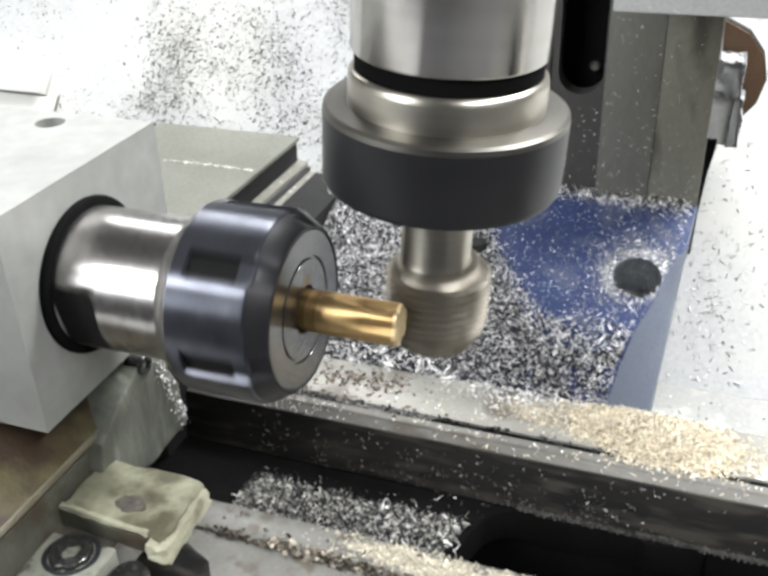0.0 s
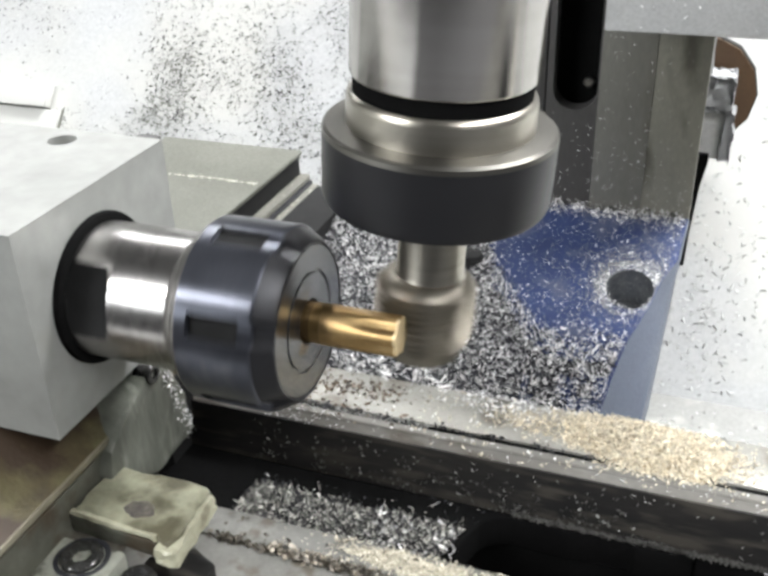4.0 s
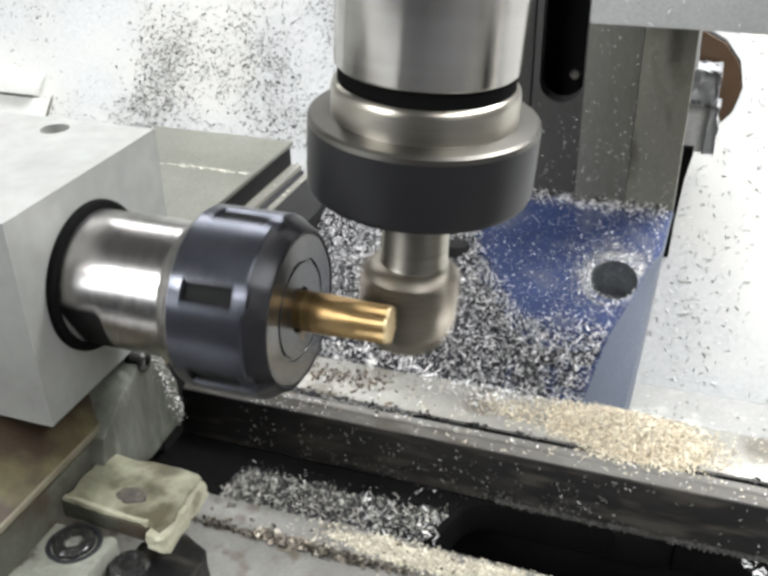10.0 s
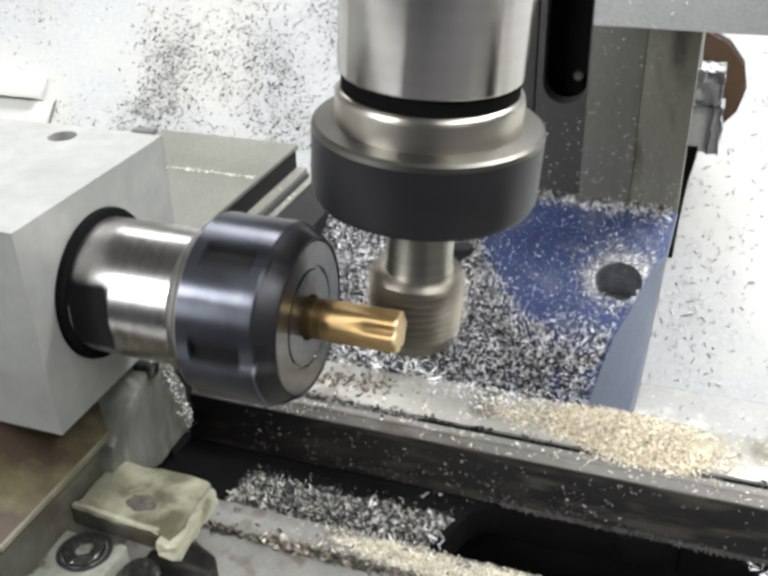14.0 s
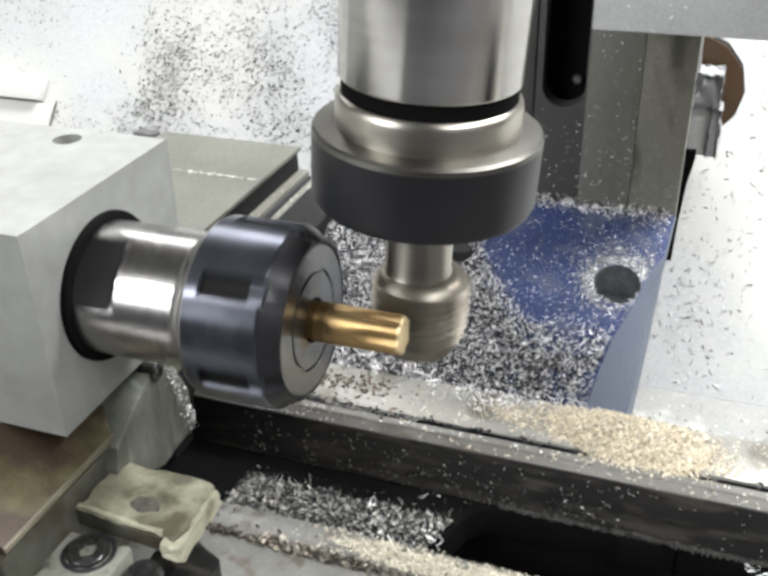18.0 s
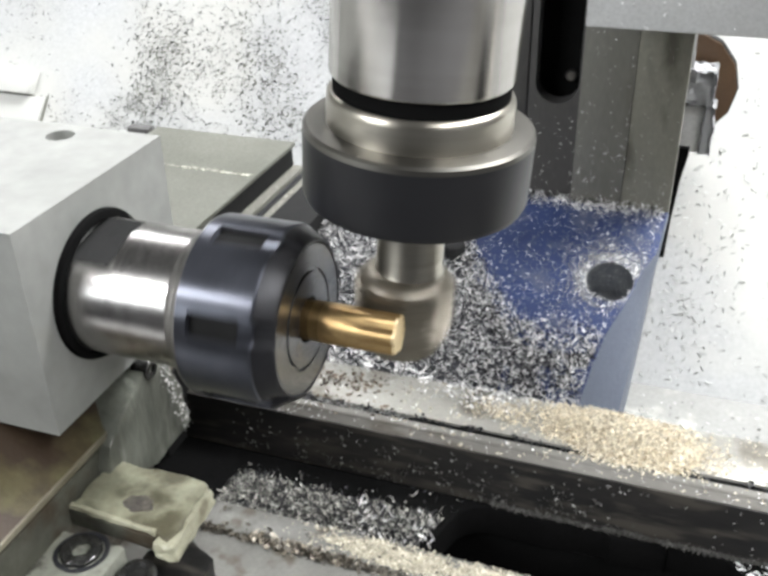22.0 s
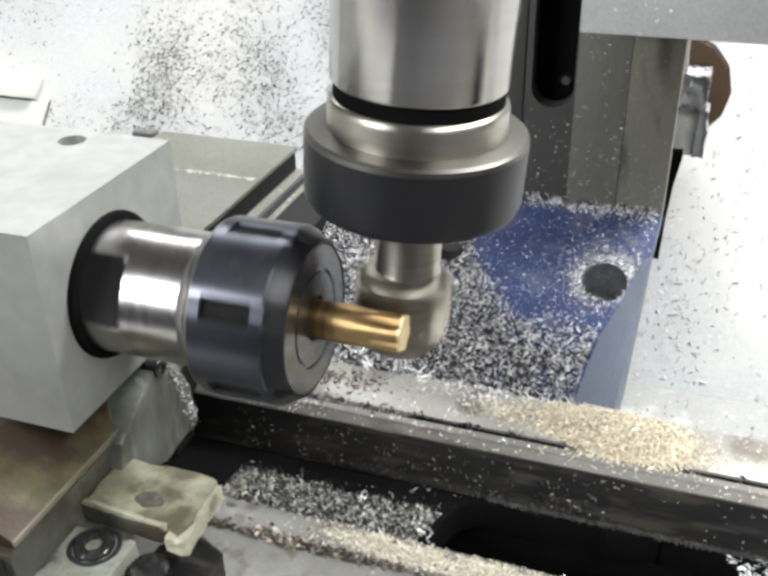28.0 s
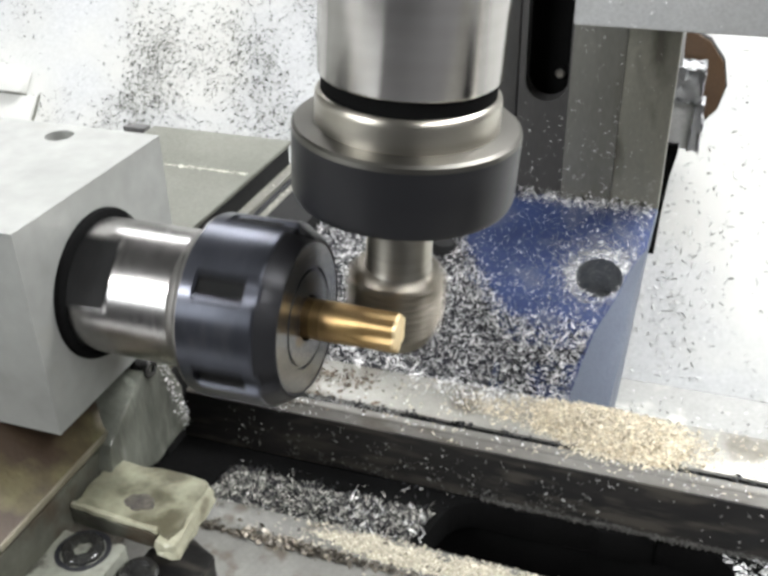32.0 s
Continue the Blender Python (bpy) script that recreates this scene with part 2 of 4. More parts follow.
GREYCHIPS = material("dull_grey_swarf", (0.30, 0.30, 0.29), (0.20, 0.20, 0.19), 0.5, 0.2, 300, 1500, 0.0, island=0.6)
PALEFLECK = material("pale_dust_flecks", (0.40, 0.405, 0.39), (0.31, 0.315, 0.30), 0.6, 0.0, 300, 1500, 0.0, island=0.5)
TANCHIPS = material("dusty_brass_swarf", (0.56, 0.52, 0.42), (0.40, 0.365, 0.29), 0.55, 0.0, 300, 1500, 0.0, island=0.35)
DARKDUST = material("dark_grey_dust", (0.062, 0.060, 0.054), (0.036, 0.035, 0.032), 0.55, 0.1, 300, 1500, 0.0, island=0.6)
RUSTGRIT = material("rusty_brown_grit", (0.18, 0.135, 0.095), (0.10, 0.074, 0.052), 0.5, 0.0, 300, 1500, 0.0, island=0.7)
GRIT = material("oily_brown_grit", (0.085, 0.073, 0.055), (0.055, 0.047, 0.036), 0.5, 0.0, 300, 1500, 0.0, island=0.6)
PALECHIPS = material("pale_mixed_swarf", (0.80, 0.79, 0.69), (0.62, 0.61, 0.52), 0.5, 0.1, 300, 1500, 0.0, island=0.4)
GOLDDUST = material("brass_dust", (0.58, 0.50, 0.36), (0.40, 0.33, 0.22), 0.6, 0.0, 300, 900, 0.8, specks=(0.82, 0.75, 0.58), speck_scale=650, speck_cut=0.35)
TANDUST = material("tan_dust", (0.385, 0.355, 0.275), (0.29, 0.262, 0.20), 0.6, 0.0, 300, 900, 0.8, specks=(0.52, 0.49, 0.38), speck_scale=650, speck_cut=0.35)
GOLDCHIPS = material("brass_swarf", (0.84, 0.77, 0.62), (0.72, 0.63, 0.47), 0.55, 0.0, 300, 1500, 0.0, island=0.3)
DARKCHIPS = material("dark_swarf", (0.022, 0.022, 0.026), (0.04, 0.039, 0.041), 0.45, 0.4, 300, 1500, 0.0, island=0.8)
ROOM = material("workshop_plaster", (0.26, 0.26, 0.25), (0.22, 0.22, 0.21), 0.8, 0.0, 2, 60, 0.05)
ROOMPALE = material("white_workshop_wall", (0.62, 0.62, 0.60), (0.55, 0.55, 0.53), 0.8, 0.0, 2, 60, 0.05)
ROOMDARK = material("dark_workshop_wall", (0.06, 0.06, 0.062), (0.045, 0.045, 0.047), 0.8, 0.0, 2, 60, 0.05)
BENCH = material("workshop_bench", (0.09, 0.09, 0.092), (0.065, 0.065, 0.067), 0.6, 0.0, 5, 90, 0.1)


# ---- mesh helpers, in millimetres ----
def box(bm, x0, x1, y0, y1, z0, z1, bevel=0.0, segments=2):
    """Adds a box with rounded edges."""
    made = bmesh.ops.create_cube(bm, size=1.0)["verts"]
    for v in made:
        v.co = Vector((x0 + (v.co.x + 0.5) * (x1 - x0), y0 + (v.co.y + 0.5) * (y1 - y0), z0 + (v.co.z + 0.5) * (z1 - z0)))
    if bevel:
        edges = list({e for v in made for e in v.link_edges})
        bmesh.ops.bevel(bm, geom=edges, offset=bevel, segments=segments, affect="EDGES", profile=0.5)
    return bm


def prism(bm, poly, axis, a, b, bevel=0.0):
    """Adds a polygon drawn across an axis and drawn out along it from a to b."""
    def put(p, t):
        return {"x": (t, p[0], p[1]), "y": (p[0], t, p[1]), "z": (p[0], p[1], t)}[axis]
    lo = [bm.verts.new(put(p, a)) for p in poly]
    hi = [bm.verts.new(put(p, b)) for p in poly]
    n = len(poly)
    faces = [bm.faces.new(lo), bm.faces.new(hi[::-1])]
    faces += [bm.faces.new((lo[i], hi[i], hi[(i + 1) % n], lo[(i + 1) % n])) for i in range(n)]
    bmesh.ops.recalc_face_normals(bm, faces=faces)
    if bevel:
        edges = list({e for f in faces for e in f.edges})
        bmesh.ops.bevel(bm, geom=edges, offset=bevel, segments=2, affect="EDGES", profile=0.5)
    return bm


def loft(bm, stations, axis="z", centre=(0, 0, 0), segs=64, cap=True):
    """Rings round an axis; a station is (place along it, radius), where the radius may be a function of the angle."""
    cx, cy, cz = centre
    rings = []
    for t, r in stations:
        ring = []
        for i in range(segs):
            a = 2 * math.pi * i / segs
            q = r(a) if callable(r) else r
            c, s = q * math.cos(a), q * math.sin(a)
            ring.append(bm.verts.new((cx + c, cy + s, cz + t) if axis == "z" else ((cx + t, cy + c, cz + s) if axis == "x" else (cx + c, cy + t, cz + s))))
        rings.append(ring)
    faces = []
    for p, q in zip(rings, rings[1:]):
        faces += [bm.faces.new((p[i], p[(i + 1) % segs], q[(i + 1) % segs], q[i])) for i in range(segs)]
    if cap:
        faces += [bm.faces.new(rings[0]), bm.faces.new(rings[-1])]
    bmesh.ops.recalc_face_normals(bm, faces=faces)
    return bm


def tube(bm, stations_out, axis, centre, inner, segs=48):
    """A ring with a bore, for washers and seals: out along the outside, back through the bore."""
    t0, t1 = stations_out[0][0], stations_out[-1][0]
    return loft(bm, [(t0, inner)] + list(stations_out) + [(t1, inner), (t0, inner)], axis, centre, segs, cap=False)


def rough(bm, cuts, amount, seed, scale=0.35):
    """Fine uneven relief, in three dimensions, over a subdivided solid."""
    bmesh.ops.triangulate(bm, faces=[f for f in bm.faces if len(f.verts) > 4])
    bmesh.ops.subdivide_edges(bm, edges=bm.edges[:], cuts=cuts, use_grid_fill=True)
    for v in bm.verts:
        v.co += amount * noise.noise_vector(v.co * scale + Vector((seed, 0, seed)))
    return bm


def thing(name, origin, label, category, group="", kind=""):
    """An empty at the base of a thing; its parts hang on it."""
    ob = new(name)
    ob.location = [c * MM for c in origin]
    ob["base"] = list(origin)
    return tagged(ob, label, category, group, kind)


def mesh_from(name, bm, mat, origin=(0, 0, 0), angle=32):
    o = Vector(origin)
    for v in bm.verts:
        v.co = (v.co - o) * MM
    me = bpy.data.meshes.new(name)
    bm.to_mesh(me)
    bm.free()
    me.materials.append(mat)
    me.polygons.foreach_set("use_smooth", [True] * len(me.polygons))
    me.set_sharp_from_angle(angle=radians(angle))
    return me


def base_of(ob):
    while ob.parent:
        ob = ob.parent
    return tuple(ob["base"]) if "base" in ob else (0, 0, 0)


def part(name, bm, mat, parent, label="", kind=""):
    ob = new(name, mesh_from(name, bm, mat, base_of(parent)))
    ob.parent = parent
    return tagged(ob, label, kind=kind)


def solid(name, bm, mat, label="", category="", kind="", group="", origin=(0, 0, 0)):
    ob = new(name, mesh_from(name, bm, mat, origin))
    ob.location = [c * MM for c in origin]
    ob["base"] = list(origin)
    return tagged(ob, label, category, group, kind)


def fresh():
    return bmesh.new()


CARRIED = []           # things that ride on the carriage


# ---- the room: unseen, its dark and pale tones set for reflections in steel ----
solid("floor", box(fresh(), -2600, 2600, -2600, 2600, -1020, -1000), BENCH, "dull grey workshop floor", "floor", "structure")
solid("ceiling", box(fresh(), -2600, 2600, -2600, 2600, 1400, 1420), ROOM, "pale plain workshop ceiling", "ceiling", "structure")
solid("wall_north", box(fresh(), -2600, 2600, 2600, 2620, -1000, 1400), ROOM, "pale plain workshop wall", "wall", "structure")
solid("wall_south", box(fresh(), -2600, 2600, -2620, -2600, -1000, 1400), ROOMDARK, "unseen wall, kept dark for reflections in the quill", "wall", "structure")
# Frame added round the unseen window lamp.
bm = fresh()
for x0, x1, z0, z1 in ((-2700, -1100, 1350, 1398), (-2700, -1100, 460, 510), (-2700, -2550, 510, 1350), (-1150, -1100, 510, 1350), (-1870, -1830, 510, 1350)):
    box(bm, max(x0, -2598), x1, -2600, -2566, z0, z1, 4)
solid("window_1", bm, ROOMPALE, "unseen white window frame added round the front light", "window", "structure")
solid("wall_east", box(fresh(), 2600, 2620, -2600, 2600, -1000, 1400), ROOMDARK, "unseen wall, kept dark for reflections in the quill", "wall", "structure")
solid("wall_west", box(fresh(), -2620, -2600, -2600, 2600, -1000, 1400), ROOMPALE, "unseen wall, kept white for reflections in the quill", "wall", "structure")
solid("bench", box(fresh(), -700, 700, -420, 560, -1000, -214, 4), BENCH, "dark steel stand under the milling machine", "stand", "structure")

# ---- the white chip tray: floor and sloping back ----
TRAY_K = 0.85


def tray_y(z):
    return 244 + TRAY_K * (z + 187)


bm = fresh()
prism(bm, [(tray_y(-178), -178), (tray_y(170), 170), (tray_y(170) + 3, 170), (tray_y(-178) + 3, -178)], "x", -680, 620)
solid("chip_tray", bm, WHITE, "white painted sheet metal tray peppered with swarf", "tray", "structure")
# Floor in a darker grey-white than the sloping back.
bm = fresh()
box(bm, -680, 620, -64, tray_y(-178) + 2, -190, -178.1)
solid("tray_floor", bm, GREYWHITE, "greyish white floor of the chip tray", "tray", "structure")
# Unseen white tray front, added at the left for reflections in the steel.
bm = fresh()
box(bm, -680, -90, -330, -64.2, -190, -182.1)
solid("tray_front", bm, WHITE, "unseen white tray front added for reflections in the steel", "tray", "structure")
bm = fresh()
box(bm, -680, 620, -330, 430, -214, -190.4)
solid("tray_base", bm, BENCH, "dark frame under the chip tray", "base", "structure")

# ---- the bed: two ways with a trough between ----
bed = thing("machine_bed", (60, 60, -190), "black painted machine bed with bare steel ways and swarf", "machine bed")
bm = fresh()
prism(bm, [(57, -104), (61, -86.5), (67, -86.5), (67, -93.8), (95.6, -93.8), (95.6, -105), (57, -105)], "x", -330, 330)
part("rear_casting", bm, BLACKBED, bed)
# Pocket and trough go darker than the bed paint: shade in colour.
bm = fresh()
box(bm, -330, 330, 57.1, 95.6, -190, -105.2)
part("pocket_wall", bm, NEARBLACK, bed, "black wall of the pocket, darkened for the shade inside")
bm = fresh()
prism(bm, [(-60, -190), (-60, -92), (14, -92), (14, -190)], "x", -330, 330)
part("front_casting", bm, BLACKBED, bed)
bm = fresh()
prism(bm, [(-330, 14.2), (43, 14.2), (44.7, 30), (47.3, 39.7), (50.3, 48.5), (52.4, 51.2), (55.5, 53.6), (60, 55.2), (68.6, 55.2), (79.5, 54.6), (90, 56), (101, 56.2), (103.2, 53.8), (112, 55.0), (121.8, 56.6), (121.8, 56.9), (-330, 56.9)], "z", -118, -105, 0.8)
part("trough_floor", bm, NEARBLACK, bed, "black trough floor deep in swarf, darkened for shade")
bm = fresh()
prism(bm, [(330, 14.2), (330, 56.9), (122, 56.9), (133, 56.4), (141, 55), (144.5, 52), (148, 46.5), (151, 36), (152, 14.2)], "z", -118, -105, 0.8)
part("trough_floor", bm, NEARBLACK, bed, "black trough floor beyond the pocket, darkened for shade")
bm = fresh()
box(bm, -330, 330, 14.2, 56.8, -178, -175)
part("pocket_floor", bm, NEARBLACK, bed, "black bottom of the pocket, darkened for the shade inside")
bm = fresh()
prism(bm, [(60.7, -88.2), (60.9, -87.2), (64.8, -84.7), (65.3, -86.4)], "x", -330, 330)
part("way_slope", bm, LIPWAY, bed, "grimy sloping front of the way")
bm = fresh()
prism(bm, [(64.9, -86.4), (64.9, -84.6), (65.6, -84.1), (68.4, -84), (68.7, -84.3), (68.7, -86.4)], "x", -330, 330)
part("front_way", bm, LIPWAY, bed, "bare steel lip of the rear way")
bm = fresh()
box(bm, -330, 330, 71.6, 95, -93.6, -84, 0.5)
part("rear_way", bm, WAY, bed, "bare steel way with swarf lying on it")
# Black strip fills the gap and hides its bare steel walls.
bm = fresh()
box(bm, -330, 330, 68.9, 71.4, -93.6, -84.9)
part("crack_filling", bm, NEARBLACK, bed, "black joint in the way")
bm = fresh()
box(bm, -330, 330, 1.5, 14, -94, -89, 0.8)
part("guide_strip", bm, GREYWAY, bed, "dull steel guide strip")
bm = fresh()
box(bm, -330, 330, -60, 0.3, -94, -88.5, 0.8)
part("apron_way", bm, GREYWAY, bed, "bare steel front way")

# ---- the blue casting ----
blue = thing("column_base", (30, 170, -190), "blue painted cast iron column base covered with swarf", "casting")


def slope_z(y):
    return -66 + (y - 237) * 0.415


RIDGE = [(79.2, 104.5), (80.2, 130), (82.4, 148), (85.5, 166), (92.4, 186), (95.6, 200), (101.3, 213), (103.0, 238)]
OUTER = [(104, -156), (122, -141), (136, -130), (153, -118), (178, -105), (195, -95), (214, -83), (238, -67)]


def ridge_x(y):
    for (xa, ya), (xb, yb) in zip(RIDGE, RIDGE[1:]):
        if ya <= y <= yb:
            return xa + (xb - xa) * (y - ya) / (yb - ya)
    return RIDGE[0][0] if y < RIDGE[0][1] else RIDGE[-1][0]


def slope_with_hole(bm, x0, hx, hy, hr, segs=36):
    """The sloping top, cut along the ridge, with a bored hole and its wall."""
    outline = [(x0, 238), (x0, 104.5)] + RIDGE
    rim = [bm.verts.new((x, y, slope_z(y))) for x, y in outline]
    ring = []
    for i in range(segs):
        a = 2 * math.pi * i / segs
        x, y = hx + hr * math.cos(a), hy + hr * math.sin(a)
        ring.append(bm.verts.new((x, y, slope_z(y))))
    loops = [bm.edges.new((q[i], q[(i + 1) % len(q)])) for q in (rim, ring) for i in range(len(q))]
    bmesh.ops.triangle_fill(bm, edges=loops, use_beauty=True)
    low = [bm.verts.new((v.co.x, v.co.y, -190)) for v in rim[:3]]
    bm.faces.new((rim[0], rim[1], low[1], low[0]))
    bm.faces.new((rim[1], rim[2], low[2], low[1]))
    bmesh.ops.recalc_face_normals(bm, faces=bm.faces[:])
    return bm


def patchy_ring(i):
    return noise.noise(Vector((math.cos(i * math.pi / 24) * 2, math.sin(i * math.pi / 24) * 2, 0.3)))


sloping_top = part("sloping_top", slope_with_hole(fresh(), -75, 82.6, 193.6, 10.8), BLUE, blue)
bm = fresh()
wall_ring = [[bm.verts.new((82.6 + 10.8 * math.cos(i * math.pi / 18), 193.6 + 10.8 * math.sin(i * math.pi / 18), (slope_z(193.6 + 10.8 * math.sin(i * math.pi / 18)) if top else slope_z(193.6) - 12))) for i in range(36)] for top in (True, False)]
for i in range(36):
    bm.faces.new((wall_ring[0][i], wall_ring[1][i], wall_ring[1][(i + 1) % 36], wall_ring[0][(i + 1) % 36]))
bm.faces.new(wall_ring[1])
bmesh.ops.recalc_face_normals(bm, faces=bm.faces[:])
bmesh.ops.reverse_faces(bm, faces=bm.faces[:])
part("bore", bm, BORE, sloping_top, "dusty dark bore of the hole")
bm = fresh()
rings = []
for r0, lift in ((10.85, 0.3), (12.6, 0.3), (14.6, 0.04)):
    row = []
    for i in range(48):
        a = i * math.pi / 24
        r = r0 + (max(-1.0, 2.6 * patchy_ring(i) + 1.4 * math.cos(a - 2.2)) if r0 > 13 else 0)
        x, y = 82.6 + r * math.cos(a), 193.6 + r * math.sin(a)
        row.append(bm.verts.new((min(x, ridge_x(y) - 0.3), y, slope_z(y) + lift)))
    rings.append(row)
for p, q in zip(rings, rings[1:]):
    for i in range(48):
        bm.faces.new((p[i], q[i], q[(i + 1) % 48], p[(i + 1) % 48]))
part("spot_face", bm, DUSTY, sloping_top, "bare dusty spot face round the hole")
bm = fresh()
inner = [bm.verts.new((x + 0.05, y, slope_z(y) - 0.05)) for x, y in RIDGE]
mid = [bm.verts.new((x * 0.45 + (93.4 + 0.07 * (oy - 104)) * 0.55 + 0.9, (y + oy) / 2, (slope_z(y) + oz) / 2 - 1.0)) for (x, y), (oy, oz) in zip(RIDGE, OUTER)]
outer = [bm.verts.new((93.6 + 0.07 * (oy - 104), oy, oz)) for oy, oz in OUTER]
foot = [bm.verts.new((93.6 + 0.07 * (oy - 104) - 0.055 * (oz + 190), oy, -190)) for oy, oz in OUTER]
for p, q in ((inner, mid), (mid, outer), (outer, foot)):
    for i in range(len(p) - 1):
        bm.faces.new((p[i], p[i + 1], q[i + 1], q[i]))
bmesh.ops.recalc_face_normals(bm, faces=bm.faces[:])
part("side_flank", bm, BLUESIDE, blue, "clean flank, a paler blue for the light on it")
# Black boss stands in for a patch of shaded blue paint.
bm = fresh()
loft(bm, [(-95, 6.0), (-79.0, 6.0), (-77.8, 5.4), (-77.6, 4.0)], "z", (7.2, 197, 0), 24)
part("dark_boss", bm, DULLBLACK, sloping_top, "round boss in the swarf, black for the shaded blue paint")

# ---- the column ----
column = thing("machine_column", (67, 270, -70), "dull grey steel milling machine column with a long slot", "column")
bm = fresh()
box(bm, 55.9, 80, 237, 262, -72, 260, 0.12)
part("front_plate", bm, COLUMN, column)
bm = fresh()
box(bm, 80.02, 103.2, 237.5, 262, -72, 260, 0.4)
part("side_plate", bm, COLSIDE, column)


def slotted(bm, x0, x1, z0, z1, sx0, sx1, sz, y0, y1, n=16):
    """A plate with a slot that runs out at its top and ends in a half round."""
    c, r = (sx0 + sx1) / 2, (sx1 - sx0) / 2
    arc = [(c + r * math.cos(math.pi * i / n), sz - r * math.sin(math.pi * i / n)) for i in range(n + 1)]
    half = n // 2
    right = [(x1, z1), (sx1, z1)] + arc[:half + 1] + [(c, z0), (x1, z0)]
    left = [(sx0, z1), (x0, z1), (x0, z0), (c, z0)] + arc[half:]
    for poly in (right, left):
        prism(bm, poly, "y", y0, y1)
    return bm


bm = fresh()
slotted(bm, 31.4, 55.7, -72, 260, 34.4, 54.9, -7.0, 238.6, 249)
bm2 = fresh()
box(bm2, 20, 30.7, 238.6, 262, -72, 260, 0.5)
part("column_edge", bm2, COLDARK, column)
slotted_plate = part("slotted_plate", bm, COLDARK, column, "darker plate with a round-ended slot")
# Backing kept near-black: the shade deep in the slot is painted.
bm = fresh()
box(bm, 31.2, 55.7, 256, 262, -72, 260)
part("slot_backing", bm, NEARBLACK, column, "slot backing, black for the shade inside")
# Screw in bright steel rather than black, to put in its glint.
bm = fresh()
loft(bm, [(0, 2.6), (4, 2.6), (5, 1.8)], "y", (49.4, 246, -6.4), 16)
for v in bm.verts:
    v.co.y = 498 - v.co.y
part("slot_screw", bm, SHANK, slotted_plate, "bright steel screw for the glint in the slot")
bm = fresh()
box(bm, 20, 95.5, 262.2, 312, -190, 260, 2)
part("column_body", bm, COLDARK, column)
# Added black sheet draws the dark gap behind the column edge.
bm = fresh()
prism(bm, [(90, -140), (103.2, -132), (104.2, -98), (105.9, -74), (108.2, -60), (108.2, -56), (90, -56)], "y", 299, 303)
part("rear_cover", bm, NEARBLACK, column, "black sheet put in for the dark gap by the column")

beam = thing("head_beam", (160, 200, 60), "light grey cast aluminium machine head beam", "machine head")
bm = fresh()
box(bm, 63.2, 190, 176, 236.5, 35.8, 190, 0.8)
part("beam_body", bm, BEAM, beam)

# ---- foil-wrapped bracket and brown disc behind the column ----
bracket = thing("foil_bracket", (110, 318, -65), "crumpled silver foil wrapped round a cable bracket", "bracket")
rnd = random.Random(7)
bm = fresh()
box(bm, 100, 116, 314, 330, -37, -18, 0.8)
bmesh.ops.subdivide_edges(bm, edges=bm.edges[:], cuts=5, use_grid_fill=True)
for v in bm.verts:
    v.co += Vector((rnd.uniform(-0.9, 0.9), rnd.uniform(-1.9, 1.9), rnd.uniform(-1.3, 0.7)))
part("foil", bm, FOIL, bracket)
bm = fresh()
prism(bm, [(100, -64.6), (112.6, -64.2), (113.4, -48), (113, -37.4), (100, -37.4)], "y", 316, 329, 0.4)
part("plain_plate", bm, PLAINALU, bracket, "plain aluminium plate under the foil")
bm = fresh()
prism(bm, [(112.8, -64.2), (118.6, -63.6), (117.8, -56), (119, -50), (117.2, -44), (118.2, -37.6), (113.2, -37.4)], "y", 314.5, 328, 0.3)
bmesh.ops.subdivide_edges(bm, edges=bm.edges[:], cuts=5, use_grid_fill=True)
for v in bm.verts:
    v.co += Vector((rnd.uniform(-0.6, 0.6), rnd.uniform(-1.8, 1.8), rnd.uniform(-0.5, 0.5)))
part("torn_edge", bm, FOIL, bracket, "crumpled torn foil edge")
bm = fresh()
prism(bm, [(100, -17.8), (104.2, -17.8), (103.4, -8), (103.2, 12), (100, 12)], "y", 315, 320, 0.3)
part("upright_strip", bm, BEAM, bracket)
disc = thing("brown_disc", (97, 340, -64), "brown fibre disc with a dark rim behind the column", "disc")
bm = fresh()
loft(bm, [(-2.5, 31.0), (-2, 31.4), (3, 31.4), (4, 30.5)], "y", (97, 338, -33), 14)
part("rim", bm, DULLBLACK, disc, "thin dark rim")
bm = fresh()
loft(bm, [(-4, 30.5), (0, 30.6), (0.2, 29)], "y", (97, 338, -33), 14)
part("face", bm, COPPER, disc)

# ---- the vertical tool spindle: axis, body, nut, arbor, hob ----
AX, AY = 42.3, 16.6     # where the tilted axis passes the level of the bar
TILT = pose(0, 0, 0, 0, 3.75, 0)
spindle = thing("tool_spindle", (AX, AY, 0), "bare steel milling spindle with a black collet nut", "spindle")
bm = fresh()
loft(bm, [(63.6, 21.5), (63.9, 21.95), (64.4, 22.2), (80.4, 22.2), (80.7, 22.32), (200, 22.35)], "z", (AX, AY, 0), 96)
part("quill", bm, STEEL, spindle)
# Groove in near-black, far darker than the steel above and below.
bm = fresh()
loft(bm, [(58.4, 21.3), (64.5, 21.3)], "z", (AX, AY, 0), 96)
part("groove", bm, NEARBLACK, spindle, "dark groove")
bm = fresh()
loft(bm, [(50.6, 23.6), (51.8, 22.8), (58.0, 22.7)], "z", (AX, AY, 0), 96)
collar = part("collar", bm, COLLAR, spindle, "worn bare steel collar")
bm = fresh()
